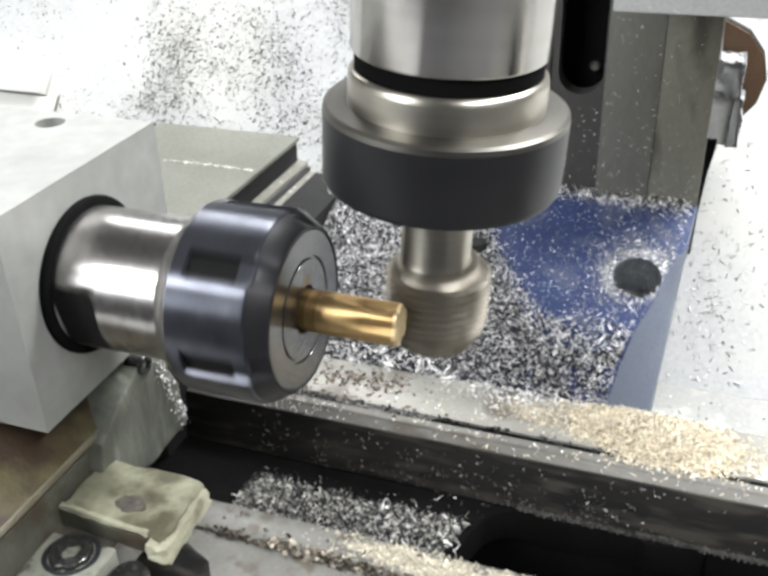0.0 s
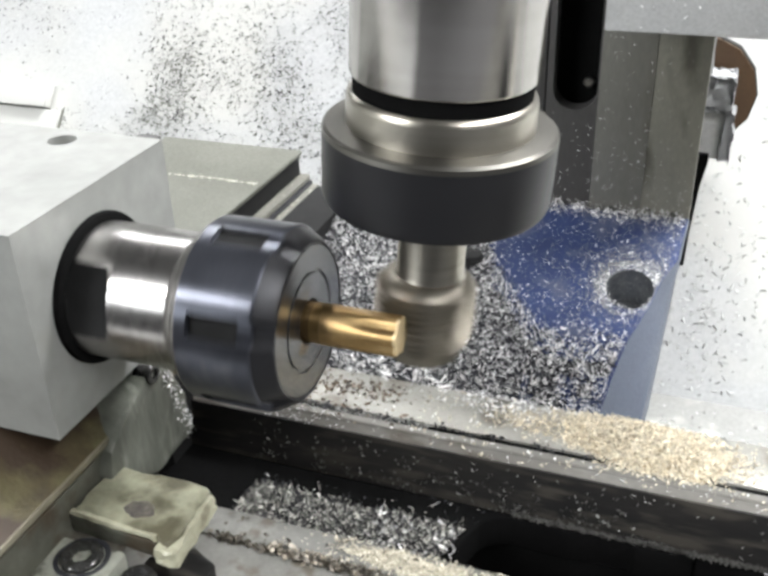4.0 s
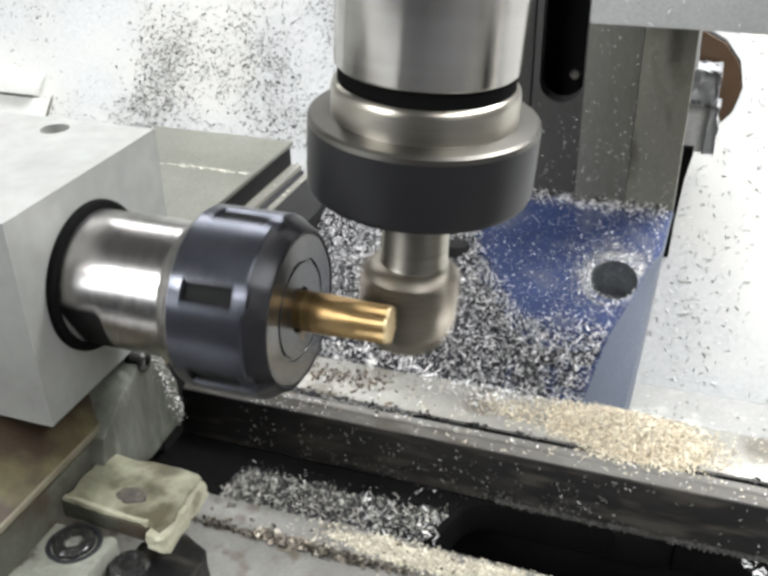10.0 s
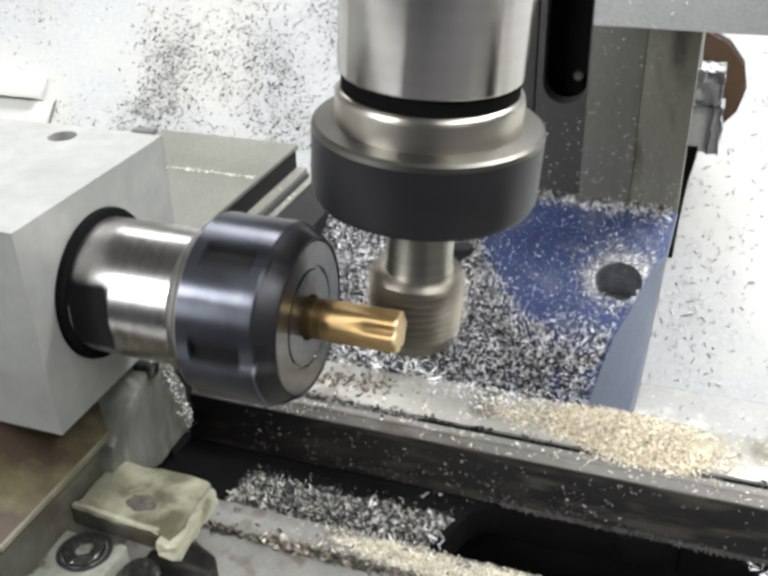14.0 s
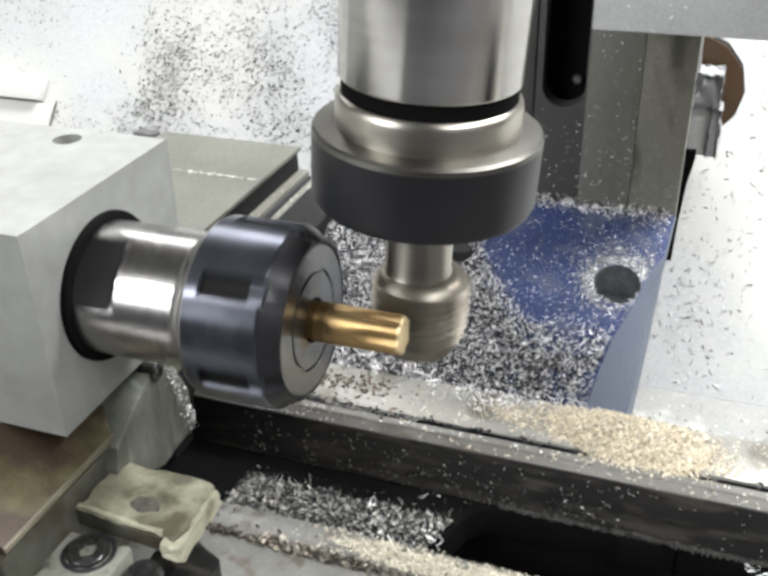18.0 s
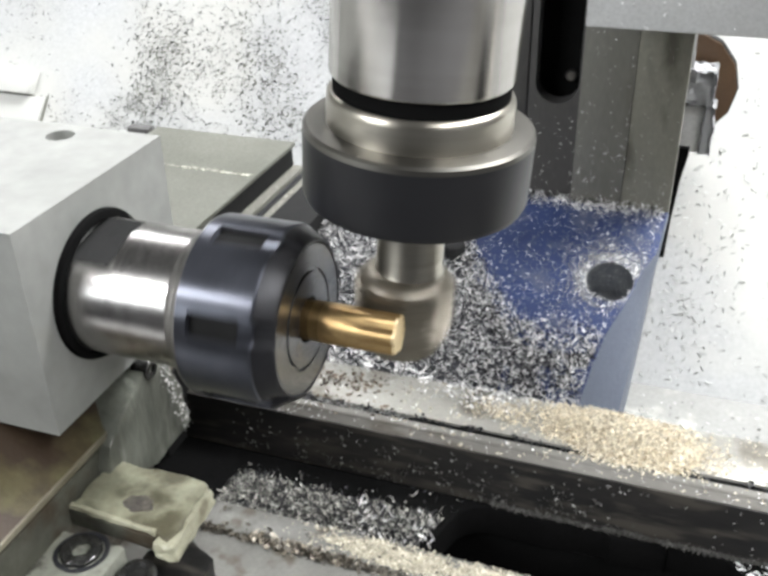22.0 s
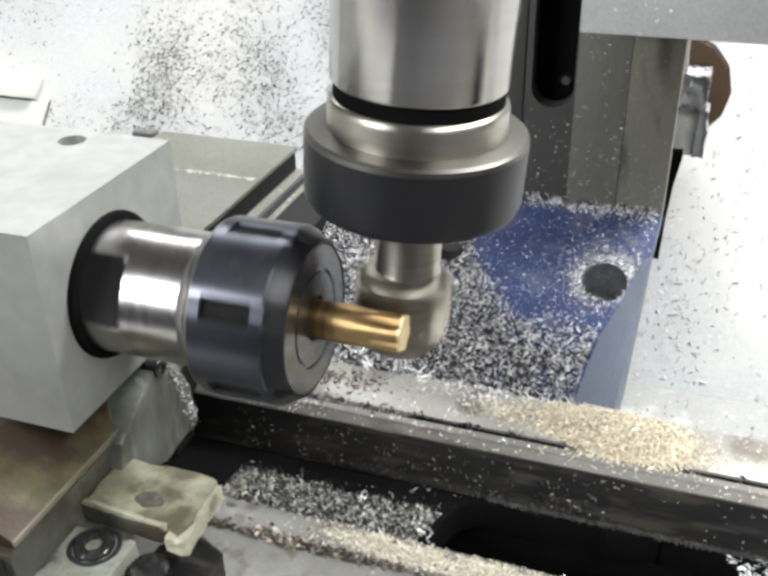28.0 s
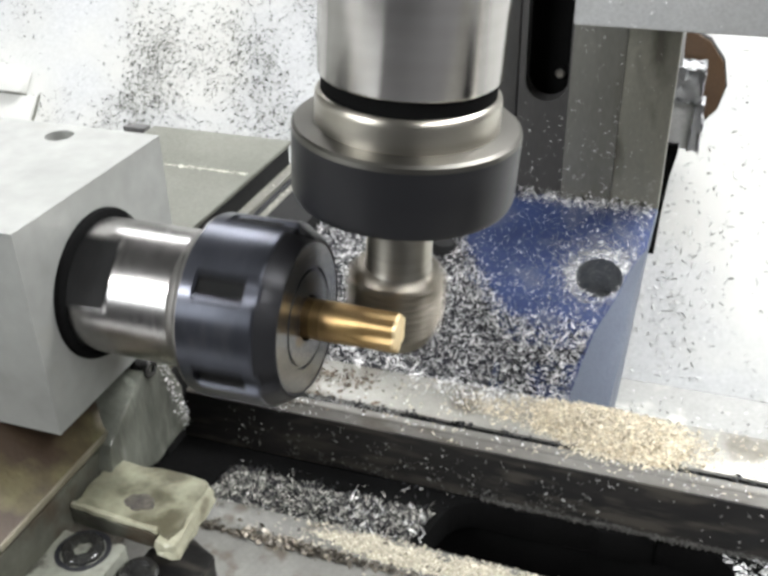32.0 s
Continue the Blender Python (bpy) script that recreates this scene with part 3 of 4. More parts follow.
loft(bm, [(58.0, 22.7), (58.8, 22.55), (59.4, 22.2), (59.8, 21.6)], "z", (AX, AY, 0), 96)
part("collar_edge", bm, COLLAR, collar, "polished bright edge of the collar")
bm = fresh()
loft(bm, [(49.8, 28.4), (51.0, 28.2), (51.6, 27.5), (51.9, 22.6)], "z", (AX, AY, 0), 96)
part("nut_flange", bm, NUTRIM, spindle, "bare steel rim of the nut")
bm = fresh()
loft(bm, [(31.6, 18.0), (31.8, 25.4), (32.8, 27.6), (34.4, 28.3), (49.8, 28.4)], "z", (AX, AY, 0), 96)
part("collet_nut", bm, BLACKOX, spindle, "smooth black oxide collet nut")

hob = thing("gear_hob", (AX, AY, 0), "steel gear hob with ridged teeth on a plain arbor", "cutter")
bm = fresh()
loft(bm, [(33, 8.8), (12, 8.8), (11, 9.2), (9, 9.6)], "z", (AX, AY, 0), 48)
part("arbor", bm, COLLAR, hob)


def tooth(r):
    def f(a):
        u = (a * 7 / (2 * math.pi)) % 1.0
        return r - ((r - 9.6) * 0.95 if u > 0.56 else 0.6 * u)
    return f


rows = [(11.0, 8.6), (10.8, tooth(10.2)), (10.0, tooth(11.4)), (8.5, tooth(12.6))]
z = 8.3
while z > -7.0:
    taper = max(0.0, -3.0 - z) * 0.2
    rows += [(z, tooth(11.7 - taper)), (z - 0.75, tooth(13.6 - taper)), (z - 1.15, tooth(13.6 - taper)), (z - 1.9, tooth(11.7 - taper))]
    z -= 2.1
rows += [(z - 0.2, tooth(11.8)), (z - 3.4, tooth(10.8)), (z - 4.6, tooth(9.2)), (z - 4.8, 6.0)]
bm = fresh()
loft(bm, rows, "z", (AX + 1.3, AY, 0), 112)
part("hob_teeth", bm, HOB, hob)

# ---- the dividing head: block, seal, chuck, brass bar ----
head = thing("head_block", (-80, 2, -32), "milled aluminium bearing block with one bolt hole on top", "block")


def plate_holes(bm, x0, x1, y0, y1, z0, z1, holes, r, depth, segs=28):
    """A block whose top has round blind holes in one row across x."""
    low4 = [bm.verts.new(p) for p in ((x0, y0, z0), (x1, y0, z0), (x1, y1, z0), (x0, y1, z0))]
    bm.faces.new(low4)
    cells = sorted(holes)
    cuts = [x0] + [(a[0] + b[0]) / 2 for a, b in zip(cells, cells[1:])] + [x1]
    for (hx, hy), ax, bx in zip(cells, cuts, cuts[1:]):
        ring, edge, low = [], [], []
        for i in range(segs):
            a = 2 * math.pi * (i + 0.5) / segs
            c, s = math.cos(a), math.sin(a)
            k = min(((bx - hx) if c > 0 else (hx - ax)) / max(abs(c), 1e-6), ((y1 - hy) if s > 0 else (hy - y0)) / max(abs(s), 1e-6))
            ring.append(bm.verts.new((hx + r * c, hy + r * s, z1)))
            low.append(bm.verts.new((hx + r * c, hy + r * s, z1 - depth)))
            edge.append(bm.verts.new((hx + k * c, hy + k * s, z1)))
        for px, py in ((ax, y0), (bx, y0), (bx, y1), (ax, y1)):
            i = min(range(segs), key=lambda n: (edge[n].co.x - px) ** 2 + (edge[n].co.y - py) ** 2)
            edge[i].co = Vector((px, py, z1))
        for i in range(segs):
            j = (i + 1) % segs
            bm.faces.new((edge[i], edge[j], ring[j], ring[i]))
            bm.faces.new((ring[i], ring[j], low[j], low[i]))
        bm.faces.new(low)
    top4 = [bm.verts.new(p) for p in ((x0, y0, z1), (x1, y0, z1), (x1, y1, z1), (x0, y1, z1))]
    for i in range(4):
        bm.faces.new((low4[i], low4[(i + 1) % 4], top4[(i + 1) % 4], top4[i]))
    bmesh.ops.remove_doubles(bm, verts=bm.verts[:], dist=0.01)
    bmesh.ops.recalc_face_normals(bm, faces=bm.faces[:])
    return bm


bm = fresh()
plate_holes(bm, -140, -44, -30, 39, -32, 30, [(-73.5, 30.3)], 4.4, 5.5)
part("block_body", bm, ALU, head)
CARRIED.append(head)
seal = thing("shaft_seal", (-44, 0, -22), "black rubber shaft seal", "seal")
bm = fresh()
tube(bm, [(-45.0, 21.8), (-43.2, 21.8), (-42.5, 21.4), (-42.1, 20.5)], "x", (0, 0, 0), 19.0)
part("lip", bm, NEARBLACK, seal)
CARRIED.append(seal)

chuck = thing("collet_chuck", (0, 0, 0), "spinning collet chuck, bright shank and dark nut", "chuck")


def flats(r, depth):
    def f(a):
        # two flats, across the local y axis
        c = abs(math.cos(a))
        return min(r, (r - depth) / c) if c > 0.3 else r
    return f


bm = fresh()
loft(bm, [(-46, flats(19.2, 2.9)), (-31.4, flats(19.2, 2.9)), (-29.6, flats(19.2, 0.02)), (-29.5, 19.2), (-12.4, 19.2), (-11.2, 20.2), (-7.5, 20.8)], "x", (0, 0, 0), 96)
shank = part("shank", bm, SHANK, chuck)
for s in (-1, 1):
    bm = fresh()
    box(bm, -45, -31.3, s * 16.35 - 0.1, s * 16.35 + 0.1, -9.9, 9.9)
    part("spanner_flat", bm, DULLBLACK, shank, "dark spanner flat on the shank")


def slots(r, depth, n=6, half=6.4, shift=1.0):
    def f(a):
        u = (math.degrees(a) + shift) % (360 / n)
        d = min(u, 360 / n - u)
        return r - depth * max(0.0, min(1.0, (half + 1.6 - d) / 1.6))
    return f


bm = fresh()
loft(bm, [(-9.6, 20.9), (-8.6, 22.6), (-7.2, 24.4), (-6.4, 24.9), (-6.1, 24.98)], "x", (0, 0, 0), 96)
part("rear_chamfer", bm, SHANK, chuck, "bright worn rear chamfer")
bm = fresh()
loft(bm, [(-6.1, 24.98), (-2.8, 25), (-2.79, slots(25, 1.8)), (13.7, slots(25, 1.8)), (14.3, slots(24.85, 1.75)), (14.7, slots(24.4, 2.0)), (14.75, 17)], "x", (0, 0, 0), 240)
nut_body = part("nut", bm, NUTBLUE, chuck, "slotted blued steel collet nut")
# Liners blacken the spanner slots; the shade inside is painted on.
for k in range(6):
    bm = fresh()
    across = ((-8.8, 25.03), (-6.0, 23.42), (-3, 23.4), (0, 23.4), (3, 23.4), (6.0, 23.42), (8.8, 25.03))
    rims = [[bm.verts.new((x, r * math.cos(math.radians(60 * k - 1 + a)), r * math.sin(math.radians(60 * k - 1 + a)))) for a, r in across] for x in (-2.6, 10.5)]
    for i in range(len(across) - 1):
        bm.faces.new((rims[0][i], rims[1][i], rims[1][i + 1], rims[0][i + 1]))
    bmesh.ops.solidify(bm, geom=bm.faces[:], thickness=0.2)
    part("spanner_slot", bm, DULLBLACK, nut_body, "black liner for the shade in a spanner slot")
# Chamfer gets black steel: the dark reflection on it is put in colour.
bm = fresh()
loft(bm, [(14.6, 17), (14.72, slots(24.38, 2.0)), (15.2, slots(24.1, 2.2)), (18.9, slots(22.0, 1.1)), (19.5, slots(21.4, 0.7)), (19.6, 20.9), (19.3, 20.6), (17.5, 17.5)], "x", (0, 0, 0), 240)
part("nut_chamfer", bm, BLACKOX, nut_body, "chamfered nose of the nut, black for its dark reflection")
bm = fresh()
loft(bm, [(16.0, 20.5), (19.2, 20.5), (19.45, 20.2), (19.5, 14.0), (18.9, 13.8), (18.9, 13.1), (19.6, 12.9), (19.6, 6.3), (18.7, 6.0), (17.6, 5.5)], "x", (0, 0, 0), 72)
part("collet", bm, COLLET, chuck, "grey steel collet face stained by brass")

brass = thing("brass_bar", (30, 0, 0), "fluted bright brass bar held in the collet", "bar")


def flute(r, n, depth):
    def f(a):
        return r - depth * (0.5 - 0.5 * math.cos(n * a)) ** 1.5
    return f


bm = fresh()
loft(bm, [(12, 5.4), (21.0, 5.4), (21.4, 5.4)], "x", (0, 0, 0), 48)
part("plain_length", bm, DULLBRASS, brass, "dull brown brass by the collet")
bm = fresh()
loft(bm, [(21.4, 5.4), (24.2, 5.4)], "x", (0, 0, 0), 48)
part("tarnished_length", bm, TARNISH, brass, "tarnished brass next to the collet")
bm = fresh()
loft(bm, [(24.2, 5.4), (25, flute(5.42, 6, 0.04))] + [(26 + i, flute(5.5, 6, 0.04 + 1.06 * (1 - math.sqrt(max(0.0, 1 - min(1.0, i / 11) ** 2))))) for i in range(1, 12)] + [(44.1, flute(5.5, 6, 1.1))], "x", (0, 0, 0), 128)
fluted = part("fluted_length", bm, BRASS, brass)
bm = fresh()
loft(bm, [(44.1, flute(5.5, 6, 1.1)), (44.8, flute(5.15, 6, 1.0)), (44.9, flute(4.8, 6, 0.9))], "x", (0, 0, 0), 128)
part("cut_end", bm, CUTBRASS, fluted, "pale freshly cut end")

# ---- the carriage under the head ----
base_plate = thing("base_plate", (-90, 0, -47), "oil-stained brown steel plate under the block", "plate")
bm = fresh()
prism(bm, [(-200, -32.2), (-66, -32.2), (-43.4, -44.3), (-43.4, -47.2), (-200, -47.2)], "y", -61, 34, 0.5)
plate_body = part("plate", bm, RUSTY, base_plate)
bm = fresh()
box(bm, -43.9, -43.0, -61, -6, -46.2, -44.2, 0.3)
part("worn_edge", bm, WORNEDGE, plate_body, "pale worn lower edge")
CARRIED.append(base_plate)
saddle = thing("carriage_saddle", (-90, 0, -88), "grey green cast carriage saddle riding on the bed", "carriage")
bm = fresh()
box(bm, -200, -44.6, -62, 3, -88, -48.9, 0.8)
part("saddle_body", bm, SADDLE, saddle)
bm = fresh()
box(bm, -200, -47, -74, -62.2, -88, -50, 0.8)
part("saddle_front", bm, BLACKBED, saddle, "black front of the saddle")
bm = fresh()
prism(bm, [(-15, -47.6), (-12, -44), (6, -34.2), (13, -34.2), (19.5, -41), (24.3, -52), (26.4, -68.6), (5, -70), (-8, -64), (-18, -56)], "x", -70, -40.2, 0.7)
part("dovetail_end", rough(bm, 5, 0.6, 8.2, 0.45), SCRAPED, saddle, "scraped greenish dovetail end")
bm = fresh()
prism(bm, [(4, -70), (26, -69.4), (24, -80), (0, -88), (-20, -88), (-18, -60)], "x", -75, -50, 0.7)
part("dovetail_foot", bm, BLACKBED, saddle)
CARRIED.append(saddle)
screw = thing("gib_screw", (-38, 7, -36), "small oily socket screw", "screw")
bm = fresh()
loft(bm, [(-45, 3.3), (-39.7, 3.3), (-39.2, 2.8), (-39.2, 1.6), (-40.6, 1.5)], "x", (0, 9.2, -35.0), 24)
part("screw_head", bm, BOLT, screw)
CARRIED.append(screw)

wiper = thing("way_wiper", (-26, -22, -64), "yellowed plastic way wiper with a stained screw recess", "wiper")
bm = fresh()
prism(bm, [(-43.6, -32.5), (-30, -33.2), (-14.5, -34), (-10.6, -36.6), (-9.4, -34), (-10.6, -13), (-12.5, -11.4), (-43.6, -11.5)], "z", -61.5, -55, 0.8)
wiper_body = part("wiper_body", rough(bm, 5, 0.9, 1.3), WIPER, wiper)
bm = fresh()
box(bm, -14.2, -7.0, -37.4, -12.6, -61.6, -55.5, 0.6)
for v in bm.verts:
    if v.co.z > -58 and v.co.x > -10:
        v.co.z -= 0.7
        v.co.x -= 0.9
    if v.co.y > -20:
        v.co.x -= 1.6
part("pale_lip", rough(bm, 6, 0.75, 2.9, 0.55), LIP, wiper_body, "pale worn lip of the wiper")
bm = fresh()
prism(bm, [(-44.2, -31.2), (-30, -32.4), (-15, -33.4), (-15, -34.6), (-30, -33.8), (-44.2, -32.9)], "z", -56.5, -54.7, 0.3)
part("worn_edge", rough(bm, 4, 0.5, 4.4, 0.6), LIP, wiper_body, "pale worn front edge of the wiper")
bm = fresh()
prism(bm, [(-44.4, -33.0), (-30, -33.9), (-15.4, -34.8), (-15.4, -32.6), (-44.4, -31)], "z", -62.2, -56.6, 0.3)
part("oily_edge", rough(bm, 3, 0.3, 9.1), SADDLE, wiper_body, "dark oily side of the wiper")
bm = fresh()
mid = bm.verts.new((-25.2, -26.2, -54.55))
ring = [bm.verts.new((-25.2 + (4.4 + 1.3 * patchy_ring(i * 2 + 5)) * math.cos(i * math.pi / 12), -26.2 + (3.0 + 0.9 * patchy_ring(i * 4 + 11)) * math.sin(i * math.pi / 12), -54.5)) for i in range(24)]
skirt = [bm.verts.new((v.co.x, v.co.y, -56)) for v in ring]
for i in range(24):
    bm.faces.new((mid, ring[i], ring[(i + 1) % 24]))
    bm.faces.new((ring[i], skirt[i], skirt[(i + 1) % 24], ring[(i + 1) % 24]))
part("screw_recess", bm, RECESS, wiper_body, "oily dark screw recess")
CARRIED.append(wiper)
gib = thing("gib_block", (-35, -46, -88), "stained grey steel clamp block", "block")
bm = fresh()
box(bm, -46, -24.5, -62, -36, -88, -61.5, 1.2)
gib_body = part("gib_body", rough(bm, 3, 0.35, 5.1), GREYBLOCK, gib)
bm = fresh()
tube(bm, [(-63.0, 7.7), (-61.3, 7.7), (-61.2, 7.4)], "z", (-34.8, -41.9, 0), 6.3, 32)
part("counterbore", rough(bm, 0, 0.3, 3.3), SLOT, gib_body, "oily dark ring round the bolt")


def hexagon(r):
    return lambda a: r / math.cos((a + math.pi / 6) % (math.pi / 3) - math.pi / 6)


bm = fresh()
loft(bm, [(-63.5, 5.9), (-60.6, 5.9), (-60.1, 5.6), (-59.8, 5.0), (-59.8, hexagon(2.7)), (-62.2, hexagon(2.6)), (-62.3, 0.6)], "z", (-34.8, -41.9, 0), 48)
for v in bm.verts:
    v.co += 0.25 * noise.noise_vector(v.co * 0.5)
part("cap_bolt", bm, BOLT, gib_body, "oily dark steel socket cap bolt")
CARRIED.append(gib)
# Black shoe is widened over the shade under the wiper lip.
shoe = thing("shoe_and_shade", (-14, -47, -88), "black shoe covering the shaded area under the wiper", "clamp")
bm = fresh()
prism(bm, [(-23.6, -60), (-1, -52), (-2.5, -27), (-12, -22.5), (-22, -30)], "z", -88.4, -68, 1.0)
part("shoe_body", rough(bm, 3, 0.5, 7.7), BLACKBED, shoe)
CARRIED.append(shoe)
pin = thing("stop_pin", (-18, -44, -88), "dark shiny steel stop pin", "pin")
bm = fresh()
loft(bm, [(-88, 5.4), (-63.5, 5.4), (-62.6, 4.8), (-62.2, 3.2), (-63.5, 2.6)], "z", (-17.0, -42.5, 0), 28)
part("pin_body", bm, BOLT, pin)
CARRIED.append(pin)

# ---- the table behind the head ----
table = thing("slide_table", (-135, 140, -90), "oily olive grey steel table end with a groove drawn black", "table")
bm = fresh()
box(bm, -180, -95, 42, 241, -55.4, -53, 0.5)
# Black strip draws the shadow in the groove under the table top.
part("table_top", bm, OLIVE, table)
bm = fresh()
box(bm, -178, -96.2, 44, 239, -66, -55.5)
part("groove_shadow", bm, DULLBLACK, table, "groove under the top, its shadow drawn in black")
bm = fresh()
box(bm, -176, -91.0, 43, 241, -69.5, -66.2, 0.6)
part("table_rail", bm, RAIL, table, "bare steel rail")
# Thin dark step between the two paler rails.
bm = fresh()
box(bm, -176, -90.0, 43, 241, -71.8, -69.7, 0.2)
part("rail_step", bm, SLOT, table, "dark step under the rail")
bm = fresh()
box(bm, -176, -86.2, 43, 241, -73.4, -71.7, 0.4)
part("lower_rail", bm, RAIL, table, "dull steel lower edge of the rail")
bm = fresh()
box(bm, -174, -64, 44, 240, -190, -71.9, 0.6)
part("table_body", bm, DULLBLACK, table)
bm = fresh()
box(bm, -198, -184, 236, 243, -62, -53.6, 0.8)
part("end_stop", bm, COLDARK, table, "dark end stop")
CARRIED.append(table)

# ---- swarf ----
def swarf(name, label, mat, places, normals, size, width, curl, tilt, seed, category="swarf"):
    """Curled metal chips, each a bent strip of three faces, lying about a surface."""
    rng = np.random.default_rng(seed)
    p = np.asarray(places, float)
    n = len(p)
    up = np.asarray(normals, float) + rng.normal(0, tilt, (n, 3))
    up /= np.linalg.norm(up, axis=1)[:, None]
    d = rng.normal(0, 1, (n, 3))
    d -= up * (d * up).sum(1)[:, None]
    d /= np.linalg.norm(d, axis=1)[:, None]
    side = np.cross(up, d)
    length = rng.uniform(*size, n)
    wide = rng.uniform(*width, n)
    bend = rng.uniform(-curl, curl, n)
    twist = rng.uniform(-0.6, 0.6, n)
    verts = np.zeros((n, 8, 3))
    at = p.copy()
    for k in range(4):
        a = bend * (k / 3 - 0.5) * 2
        step = d * np.cos(a)[:, None] + up * np.sin(a)[:, None]
        if k:
            at = at + step * (length / 3)[:, None]
        s = side * np.cos(twist * k)[:, None] + up * np.sin(twist * k)[:, None]
        w = (wide * (0.55 if k in (0, 3) else 1.0) / 2)[:, None]
        verts[:, 2 * k] = at - s * w
        verts[:, 2 * k + 1] = at + s * w
    verts -= (verts.mean(axis=1) - p)[:, None, :]
    faces = [(8 * i + 2 * k, 8 * i + 2 * k + 1, 8 * i + 2 * k + 3, 8 * i + 2 * k + 2) for i in range(n) for k in range(3)]
    me = bpy.data.meshes.new(name)
    me.from_pydata((verts.reshape(-1, 3) * MM).tolist(), [], faces)
    me.materials.append(mat)
    return tagged(new(name, me), label, category, kind="stuff")


def soft(n, seed, x0, x1, y0, y1, keep):
    """Places strewn over a rectangle, thinned by keep(x, y)."""
    rng = np.random.default_rng(seed)
    out = []
    while len(out) < n:
        x, y = rng.uniform(x0, x1), rng.uniform(y0, y1)
        if rng.random() < keep(x, y):
            out.append((x, y))
    return np.array(out)


def patchy(x, y, s, seed=0.0):
    return noise.noise(Vector((x * s + seed, y * s - seed, seed * 1.7)))


UP = np.array([0.0, 0.0, 1.0])
SLOPE_N = np.array([0.0, -0.38, 0.92])


def heap_limit(x):
    return 163 + 28 * max(0.0, min(1.0, (46 - x) / 24)) + 60 * max(0.0, min(1.0, (20 - x) / 16))


def heap_keep(x, y):
    if x > ridge_x(y) - 0.8 or math.hypot(x - 82.3, y - 193.8) < 10.5:
        return 0.0
    limit = heap_limit(x) + 8 * patchy(x, y, 0.06)
    ring = 0.75 * math.exp(-(math.hypot(x - 82.3, y - 193.8) - 10) / 4.5)
    edge = 0.95 if y > 231 + 3 * patchy(x, y, 0.2, 2.0) else 0.0
    if y < 152 and x > 44:
        # the heap thins out over the paint below the hole
        return 0.6 + 0.4 * max(0.0, min(1.0, 0.5 + 2.2 * patchy(x, y, 0.11, 12.0) + (y - 140) / 24))
    return max(1.0 if y < limit else math.exp(-(y - limit) / 7) * 0.6, 0.03 + 0.14 * max(0.0, patchy(x, y, 0.09, 7.0)), ring, edge)


xy = soft(28000, 11, -75, 102, 104, 238, heap_keep)
lift = np.random.default_rng(3).uniform(0.2, 3.6, len(xy)) * np.array([min(1.0, heap_keep(x, y) + 0.1) for x, y in xy])
heap = np.column_stack([xy, [slope_z(y) for y in xy[:, 1]] + lift])
thick = np.array([y < heap_limit(x) + 6 or y > 233 for x, y in xy])
deep_heap, thin = heap[thick], heap[~thick]
cut = int(len(deep_heap) * 0.65)
swarf("steel_swarf", "silver curled steel chips heaped on the blue casting", CHIPS, deep_heap[:cut], np.tile(SLOPE_N, (cut, 1)), (1.5, 4.4), (0.22, 0.5), 1.9, 0.8, 21)
swarf("dark_swarf", "dark steel chips mixed into the heap", DARKCHIPS, deep_heap[cut:], np.tile(SLOPE_N, (len(deep_heap) - cut, 1)), (1.2, 3.6), (0.3, 0.75), 1.6, 0.7, 22)
swarf("steel_specks", "small bright chips strewn over the blue paint", CHIPS, thin, np.tile(SLOPE_N, (len(thin), 1)), (0.5, 1.7), (0.2, 0.5), 0.9, 0.6, 64)


def dusting(x, y):
    d = math.hypot(x - 82.6, y - 193.6)
    if x > ridge_x(y) - 0.6 or d < 10.6 or y > 237:
        return 0.0
    side = 1.0 + 0.7 * math.cos(math.atan2(y - 193.6, x - 82.6) - 1.9)
    return min(1.0, 0.022 + 0.75 * side * math.exp(-(d - 10.6) / 6.0) + 0.4 * math.exp(-(238 - y) / 4.0) * (x > 70))


xy = soft(4200, 65, 20, 103, 150, 237, dusting)
swarf("metal_dust", "fine grey metal dust round the hole in the casting", GREYCHIPS, np.column_stack([xy, [slope_z(y) + 0.25 for y in xy[:, 1]]]), np.tile(SLOPE_N, (len(xy), 1)), (0.3, 1.0), (0.2, 0.5), 0.4, 0.3, 66, "dust")

xy = soft(170, 67, 60, 103, 165, 237, lambda x, y: min(1.0, 1.6 * dusting(x, y) ** 1.5))
swarf("steel_specks", "bright chips scattered round the hole in the casting", CHIPS, np.column_stack([xy, [slope_z(y) + 0.45 for y in xy[:, 1]]]), np.tile(SLOPE_N, (len(xy), 1)), (0.6, 2.2), (0.25, 0.6), 0.8, 0.4, 68)

bm = fresh()
nx, ny = 60, 46
grid = [[bm.verts.new((-75 + 177 * i / nx, 104.6 + 132 * j / ny, 0)) for i in range(nx + 1)] for j in range(ny + 1)]
for row in grid:
    for v in row:
        deep = max(-1.0, min(1.0, (heap_limit(v.co.x) - 6 + 8 * patchy(v.co.x, v.co.y, 0.06) - v.co.y) / 12))
        v.co.x = min(v.co.x, ridge_x(v.co.y) - 1.5)
        v.co.z = slope_z(v.co.y) + 1.3 * deep + 0.7 * patchy(v.co.x, v.co.y, 0.4)
